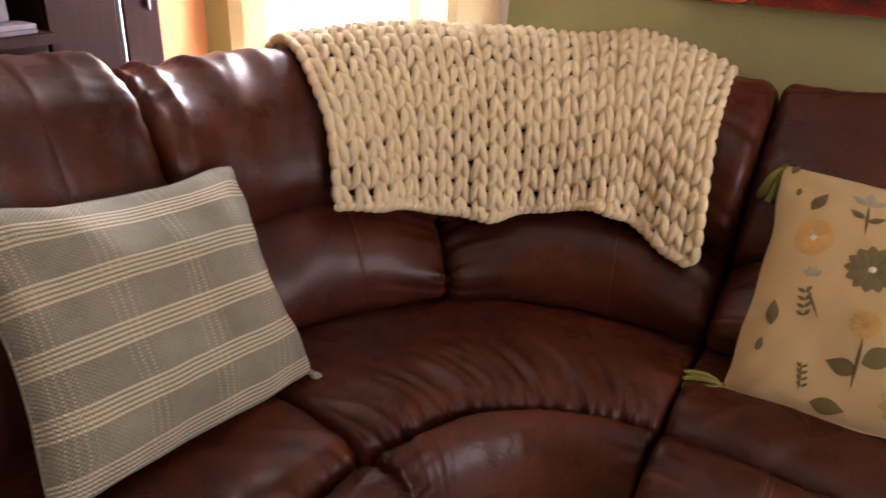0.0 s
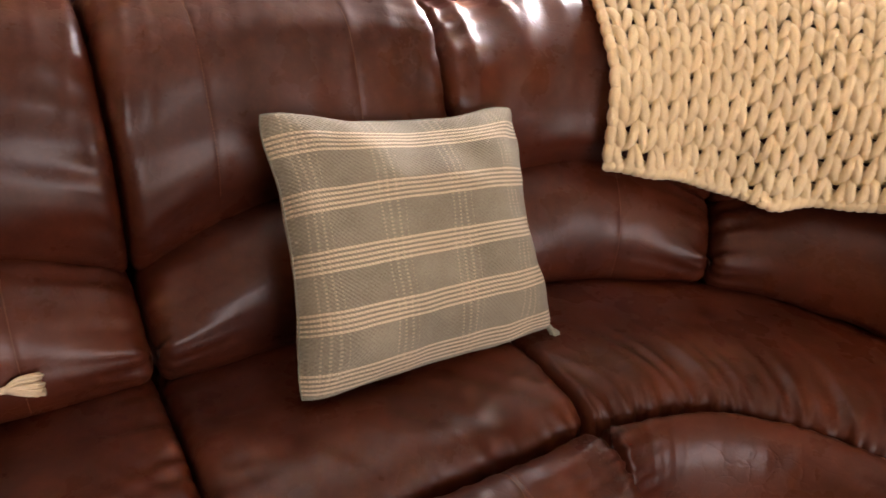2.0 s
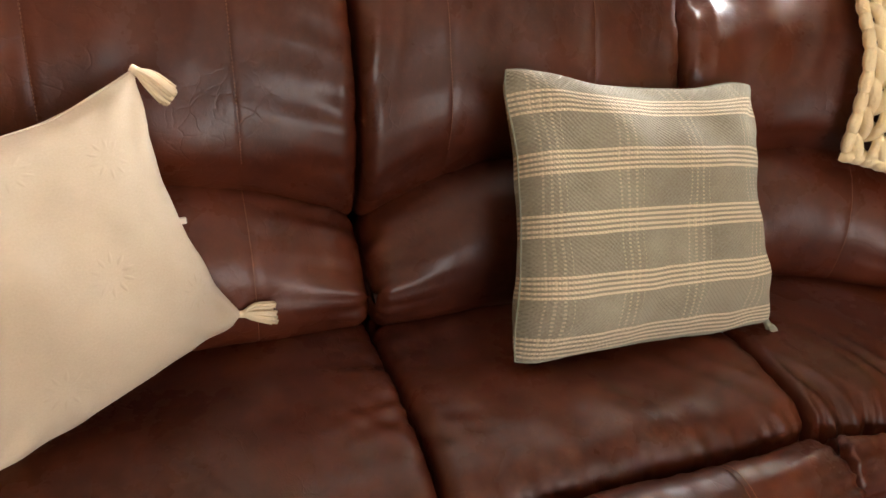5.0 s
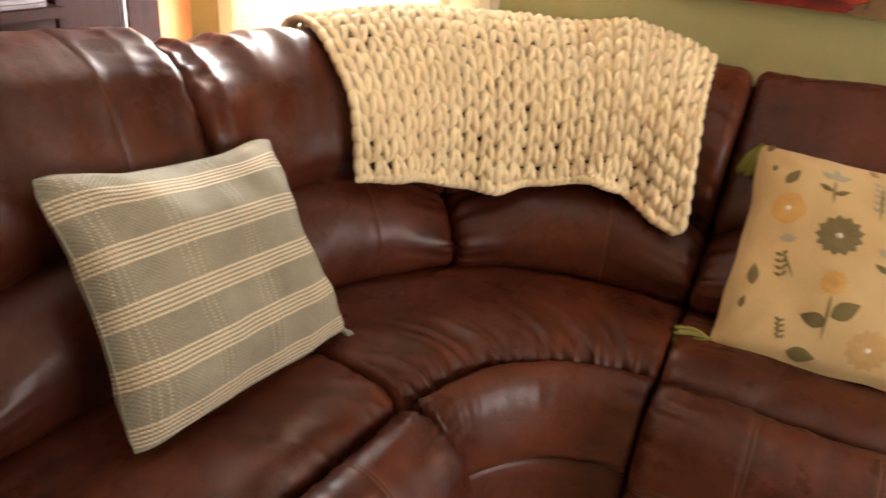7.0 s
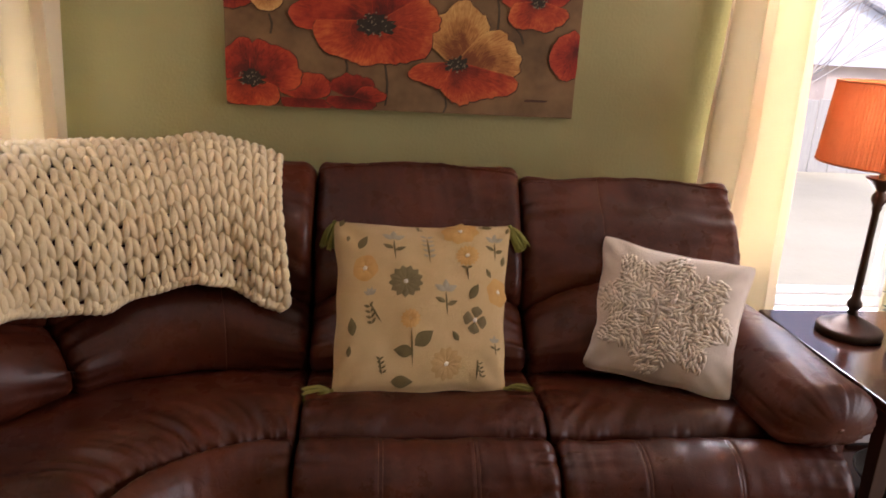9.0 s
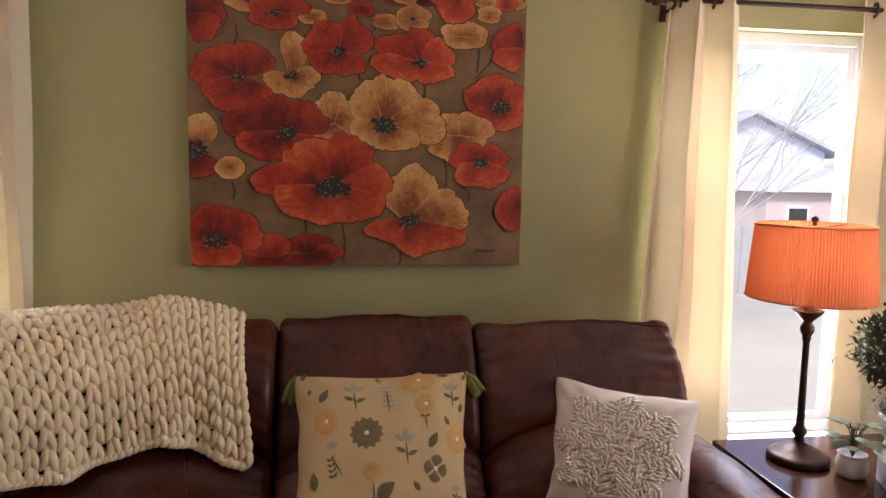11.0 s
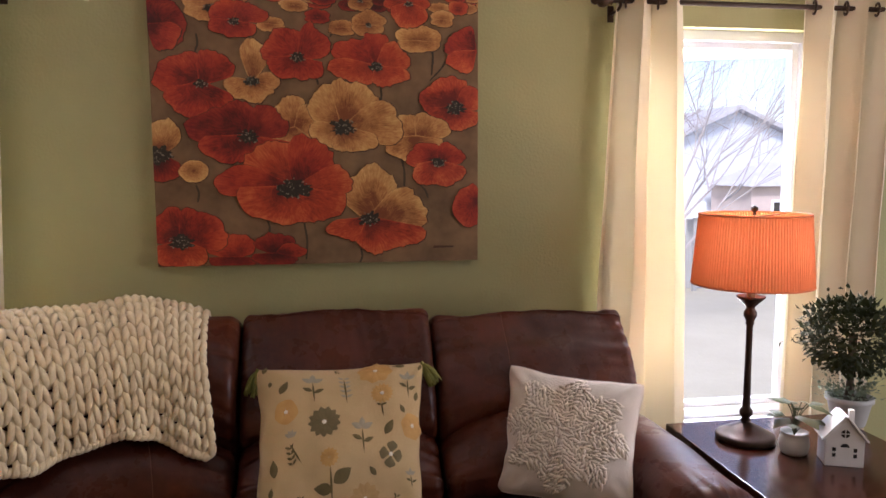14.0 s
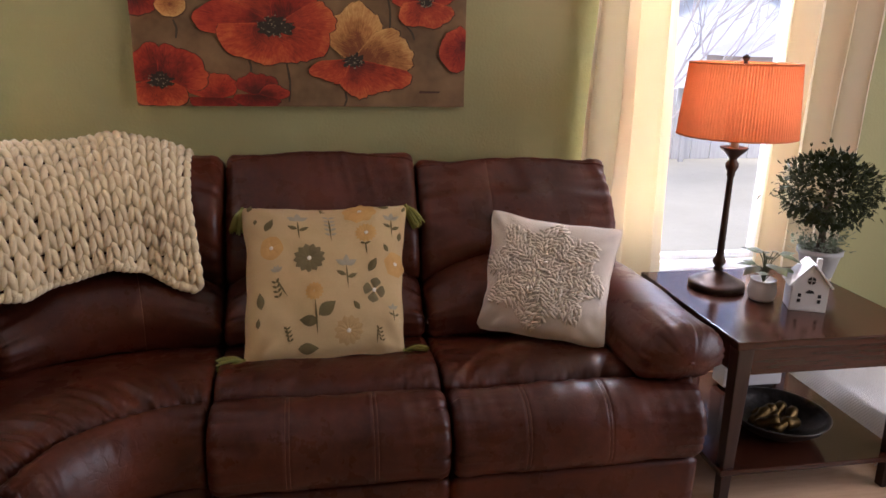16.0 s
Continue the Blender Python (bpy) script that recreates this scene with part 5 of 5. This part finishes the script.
def bowl(x, y, z):
    ob = thing("bowl", (x, y, z), "wide dark metal bowl on the table's lower shelf", "bowl")
    v, f = lathe([(0.0, 0.0), (0.06, 0.0), (0.11, 0.02), (0.15, 0.05), (0.165, 0.072), (0.168, 0.075), (0.162, 0.076), (0.145, 0.056), (0.105, 0.028), (0.05, 0.010), (0.0, 0.008)], (x, y, z), 56, False)
    mesh("shell", v, f, M["dark_metal"], ob)
    rng = random.Random(4)
    for k in range(7):
        a = math.tau * k / 7
        piece = thing("brass_ornament", (x + 0.05 * math.cos(a), y + 0.05 * math.sin(a), z + 0.045), "small ridged brass tube ornament lying in the bowl", "ornament", "brass ornaments")
        v, f = lathe([(0.011, -0.040), (0.015, -0.040), (0.020, -0.02), (0.015, 0), (0.020, 0.02), (0.015, 0.040), (0.011, 0.040), (0.009, 0), (0.011, -0.040)], (0, 0, 0), 24, False)
        m = Matrix.Translation((x + 0.05 * math.cos(a), y + 0.05 * math.sin(a), z + 0.045)) @ pose(0, 0, 0, rng.uniform(40, 120), rng.uniform(-40, 40), rng.uniform(0, 360))
        mesh("sleeve", [m @ Vector(q) for q in v], f, M["brass"], piece)


bowl(2.105, -0.735, 0.1265)


def white_box():
    ob = thing("white_box", (2.22, -0.41, 0.1265), "plain white box with dark foot standing on the shelf", "box")
    part("case", box(2.08, 2.32, -0.45, -0.37, 0.142, 0.36, 0.006), M["pot_white"], ob)
    part("foot", box(2.10, 2.30, -0.44, -0.38, 0.1265, 0.142, 0.002), M["hollow"], ob)


white_box()
M["throw_white"] = woven("white_herringbone_throw", (0.62, 0.60, 0.57), (0.78, 0.76, 0.73), 0.006, strength=0.9, source="Object").mat


def floor_bed():
    ob = thing("floor_ottoman", (2.95, -0.62, 0), "low dark upholstered ottoman on the floor by the table", "ottoman")
    part("body", box(2.52, 3.40, -1.12, -0.12, 0.0, 0.125, 0.025, 3), M["black_wood"], ob, "", True)
    bl = thing("white_throw", (2.95, -0.62, 0.125), "white herringbone woven throw with fringe, spread over ottoman", "blanket")
    n, m = 40, 40
    verts = []
    for i in range(n + 1):
        for j in range(m + 1):
            x, y = 2.485 + 0.93 * i / n, -1.16 + 1.07 * j / m
            inside = min(x - 2.52, y + 1.12, 3.40 - x, -0.12 - y)
            z = 0.132 + 0.010 * wobble((x, y, 0), 7, 3) + 0.008 + 0.05 * min(max(inside, 0) / 0.3, 1)
            if inside < 0:
                z = 0.12 + inside * 2.2
            verts.append((x, y, z))
    mesh("cloth", verts, grid_faces(n + 1, m + 1), M["throw_white"], bl)
    rng = random.Random(2)
    pieces = []
    for k in range(90):
        y = -1.15 + 1.05 * k / 89
        pieces.append(tube(smooth_line([(2.487, y, 0.05), (2.475 + rng.uniform(-0.008, 0.008), y + rng.uniform(-0.01, 0.01), 0.03), (2.468 + rng.uniform(-0.015, 0.01), y + rng.uniform(-0.015, 0.015), 0.004)], 5), 0.0022, 5))
    v, f = joined(pieces)
    mesh("fringe", v, f, M["throw_white"], bl, "white knotted fringe", kind="stuff")


floor_bed()


# ---- cabinet and books behind the sofa ----
M["steel"] = plain("brushed_steel", (0.16, 0.155, 0.15), (0.24, 0.235, 0.23), 0.5, 1.0)
M["red_wood"] = wood("dark_reddish_cabinet_wood", (0.009, 0.0028, 0.0020), (0.024, 0.007, 0.005), 0.6, (12, 12, 1))
M["red_wood"].node_tree.nodes["Principled BSDF"].inputs["Specular IOR Level"].default_value = 0.04


def cabinet():
    ob = thing("cabinet", (-1.66, -0.72, 0), "tall dark espresso wood cabinet with steel handle", "cabinet")
    part("body", box(-1.84, -1.47, -0.90, -0.53, 0, 1.95, 0.004), M["red_wood"], ob)
    for y0, y1, hy in ((-0.896, -0.682, 0), (-0.656, -0.534, -0.575)):
        d = part("door", box(-1.469, -1.452, y0, y1, 0.08, 1.93, 0.003), M["red_wood"], ob)
        if hy:
            part("handle", box(-1.452, -1.440, hy - 0.004, hy + 0.004, 1.01, 1.075, 0.002), M["steel"], d, "steel bar handle")
    part("edge_strip", box(-1.469, -1.450, -0.671, -0.667, 0.08, 1.93, 0.001), M["trim"], ob, "pale edge strip")
    con = thing("console", (-1.66, -1.35, 0), "dark wood console shelf behind the sofa", "console")
    part("top", box(-1.84, -1.40, -2.3, -0.91, 0.955, 0.985, 0.004), M["red_wood"], con)
    part("front", box(-1.84, -1.43, -2.28, -0.92, 0.0, 0.955, 0.004), M["red_wood"], con)
    rng = random.Random(6)
    y = -0.98
    tones = [(0.05, 0.03, 0.03), (0.30, 0.16, 0.08), (0.26, 0.03, 0.03), (0.04, 0.04, 0.05), (0.25, 0.05, 0.04), (0.05, 0.14, 0.20), (0.30, 0.24, 0.20), (0.05, 0.18, 0.27), (0.30, 0.25, 0.20), (0.06, 0.05, 0.05)]
    for k, c in enumerate(tones):
        w, h, dp = rng.uniform(0.02, 0.04), rng.uniform(0.19, 0.26), rng.uniform(0.14, 0.17)
        mat_c = plain("book_cover", tuple(q * 0.8 for q in c), c, 0.5)
        b = thing("book", (-1.56, y - w / 2, 0.985), "book standing upright on the dark console", "book", "books on the console")
        part("cover", box(-1.56 - dp / 2, -1.56 + dp / 2, y - w, y, 0.985, 0.985 + h, 0.002), mat_c, b)
        part("pages", box(-1.56 - dp / 2 - 0.001, -1.56 + dp / 2 - 0.006, y - w + 0.003, y - 0.003, 0.99, 0.985 + h + 0.0006, 0), M["pot_white"], b)
        y -= w + 0.002
    for k, (c, z) in enumerate((((0.07, 0.045, 0.055), 0.985), ((0.11, 0.08, 0.09), 0.998))):
        b = thing("magazine", (-1.47, -1.04, z), "closed book lying flat on the dark console", "book", "books on the console")
        part("cover", box(-1.50, -1.415, -1.13, -0.95, z, z + 0.012, 0.002), plain("book_cover", tuple(q * 0.8 for q in c), c, 0.5), b)


cabinet()


# ---- outside ----
GZ = -0.9
M["lawn"] = plain("winter_lawn", (0.44, 0.40, 0.29), (0.56, 0.52, 0.40), 0.95, 0, 0.6, 14, 0.02, 0.5)
M["fence"] = wood("weathered_fence", (0.30, 0.30, 0.29), (0.44, 0.43, 0.41), 0.8, (12, 12, 1), 3)
# siding, roof and bark are paled: the view's haze is put into their colours
M["siding"] = plain("pale_blue_siding", (0.52, 0.56, 0.62), (0.60, 0.64, 0.70), 0.7, 0, 0.8, 30)
M["brick"] = plain("pale_house_brick", (0.44, 0.36, 0.33), (0.54, 0.46, 0.42), 0.85, 0, 1.5, 18)
M["roof"] = plain("grey_roof_shingle", (0.40, 0.40, 0.43), (0.50, 0.50, 0.53), 0.9, 0, 2, 40)
M["bark"] = plain("bare_tree_bark", (0.34, 0.31, 0.30), (0.46, 0.43, 0.42), 0.9, 0, 6, 60, 0.01)


def ground():
    bm = bmesh.new()
    bmesh.ops.create_grid(bm, x_segments=40, y_segments=40, size=300)
    for v in bm.verts:
        v.co.z = GZ
    tagged(part("ground", bm, M["lawn"]), "dry pale winter lawn outside the window", "lawn", kind="structure")


ground()


def fence():
    ob = thing("fence", (8, 10.8, GZ), "weathered grey board fence across the yard", "fence")
    for k in range(40):
        x = -2 + k * 0.42
        part("board", box(x, x + 0.40, 10.80, 10.83, GZ, GZ + 1.36 + 0.02 * (k % 3), 0.006, 1), M["fence"], ob)
    for z in (0.3, 1.0):
        part("rail", box(-2, 14.8, 10.832, 10.87, GZ + z, GZ + z + 0.08, 0), M["fence"], ob)
    bird = thing("birdhouse", (7.7, 10.5, GZ), "white birdhouse on a post by the fence", "birdhouse")
    part("post", box(7.66, 7.74, 10.46, 10.54, GZ, 0.55, 0.01), M["fence"], bird)
    part("house_box", box(7.55, 7.85, 10.4, 10.6, 0.55, 0.85, 0.02), M["trim"], bird)


def neighbour_house():
    ob = thing("house", (15.3, 24, GZ), "pale neighbouring house with gable roof beyond the fence", "house")
    bm = bmesh.new()
    pts = [(12.9, GZ), (18.3, GZ), (18.3, 2.35), (15.3, 3.62), (12.9, 2.55)]
    f0 = [bm.verts.new((x, 22, z)) for x, z in pts]
    f1 = [bm.verts.new((x, 31, z)) for x, z in pts]
    bm.faces.new(f0)
    bm.faces.new(f1[::-1])
    for i in range(5):
        bm.faces.new((f0[i], f1[i], f1[(i + 1) % 5], f0[(i + 1) % 5]))
    bmesh.ops.recalc_face_normals(bm, faces=bm.faces[:])
    part("wall", bm, M["siding"], ob)
    for (xa, za), (xb, zb) in (((15.3, 3.62), (18.9, 2.10)), ((15.3, 3.62), (12.3, 2.28))):
        bm = bmesh.new()
        vs = [bm.verts.new(p) for p in ((xa, 21.6, za + 0.03), (xb, 21.6, zb + 0.03), (xb, 31.4, zb + 0.03), (xa, 31.4, za + 0.03))]
        bm.faces.new(vs)
        r = bmesh.ops.extrude_face_region(bm, geom=bm.faces[:])
        for v in [g for g in r["geom"] if isinstance(g, bmesh.types.BMVert)]:
            v.co.z += 0.16
        bmesh.ops.recalc_face_normals(bm, faces=bm.faces[:])
        part("roof", bm, M["roof"], ob)
    wing = thing("house", (18, 20, GZ), "low brick wing of a neighbouring house", "house")
    part("wall", box(14.2, 20.5, 19.0, 21.5, GZ, 0.95, 0), M["brick"], wing)
    bm = bmesh.new()
    a = [bm.verts.new(p) for p in ((13.9, 18.7, 0.95), (20.8, 18.7, 0.95), (20.8, 21.55, 0.95), (13.9, 21.55, 0.95))]
    b = [bm.verts.new(p) for p in ((15.2, 20.1, 1.75), (19.5, 20.1, 1.75))]
    for q in ((a[0], a[1], b[1], b[0]), (a[2], a[3], b[0], b[1]), (a[1], a[2], b[1]), (a[3], a[0], b[0]), (a[3], a[2], a[1], a[0])):
        bm.faces.new(q)
    part("roof", bm, M["roof"], wing)
    w = part("window", box(14.9, 15.7, 18.96, 19.02, -0.1, 0.5, 0.02), M["trim"], wing)
    part("pane", box(14.98, 15.62, 18.94, 18.965, -0.02, 0.42, 0), M["dark_metal"], w)


def bare_tree(x, y):
    rng = random.Random(12)
    ob = thing("tree", (x, y, GZ), "bare leafless deciduous tree with fine branches", "tree")
    trunk, limbs = [], []

    def grow(p, d, ln, r, depth):
        pts, q = [Vector(p)], Vector(d).normalized()
        for k in range(5):
            q = (q + Vector((rng.gauss(0, 0.10), rng.gauss(0, 0.10), rng.gauss(0.03, 0.08)))).normalized()
            pts.append(pts[-1] + q * ln / 5)
        (trunk if depth == 0 else limbs).append(tube([tuple(v) for v in pts], np.linspace(r, r * 0.5, 6), 6 if depth < 3 else 4))
        if depth >= 5:
            return
        for k in range(4 if depth < 4 else 2):
            at = pts[rng.choice((3, 4, 5))] if depth else pts[rng.choice((3, 4, 5))]
            side = Vector((rng.gauss(0.22, 0.75), rng.gauss(0, 0.55), rng.gauss(0.25, 0.4)))
            grow(at, (q * 0.9 + side * 0.75).normalized(), ln * rng.uniform(0.62, 0.82), r * 0.50, depth + 1)
    grow((x, y, GZ), (0.12, 0, 1), 1.9, 0.055, 0)
    for h in (0.9, 1.3, 1.7):
        grow((x + 0.1, y, GZ + h), (0.9, rng.uniform(-0.3, 0.3), 0.9), 1.7, 0.020, 1)
    v, f = joined(trunk)
    mesh("trunk", v, f, M["bark"], ob)
    v, f = joined(limbs)
    mesh("branches", v, f, M["bark"], ob, "fine bare branches", kind="stuff")


fence()
neighbour_house()
bare_tree(4.9, 6.6)
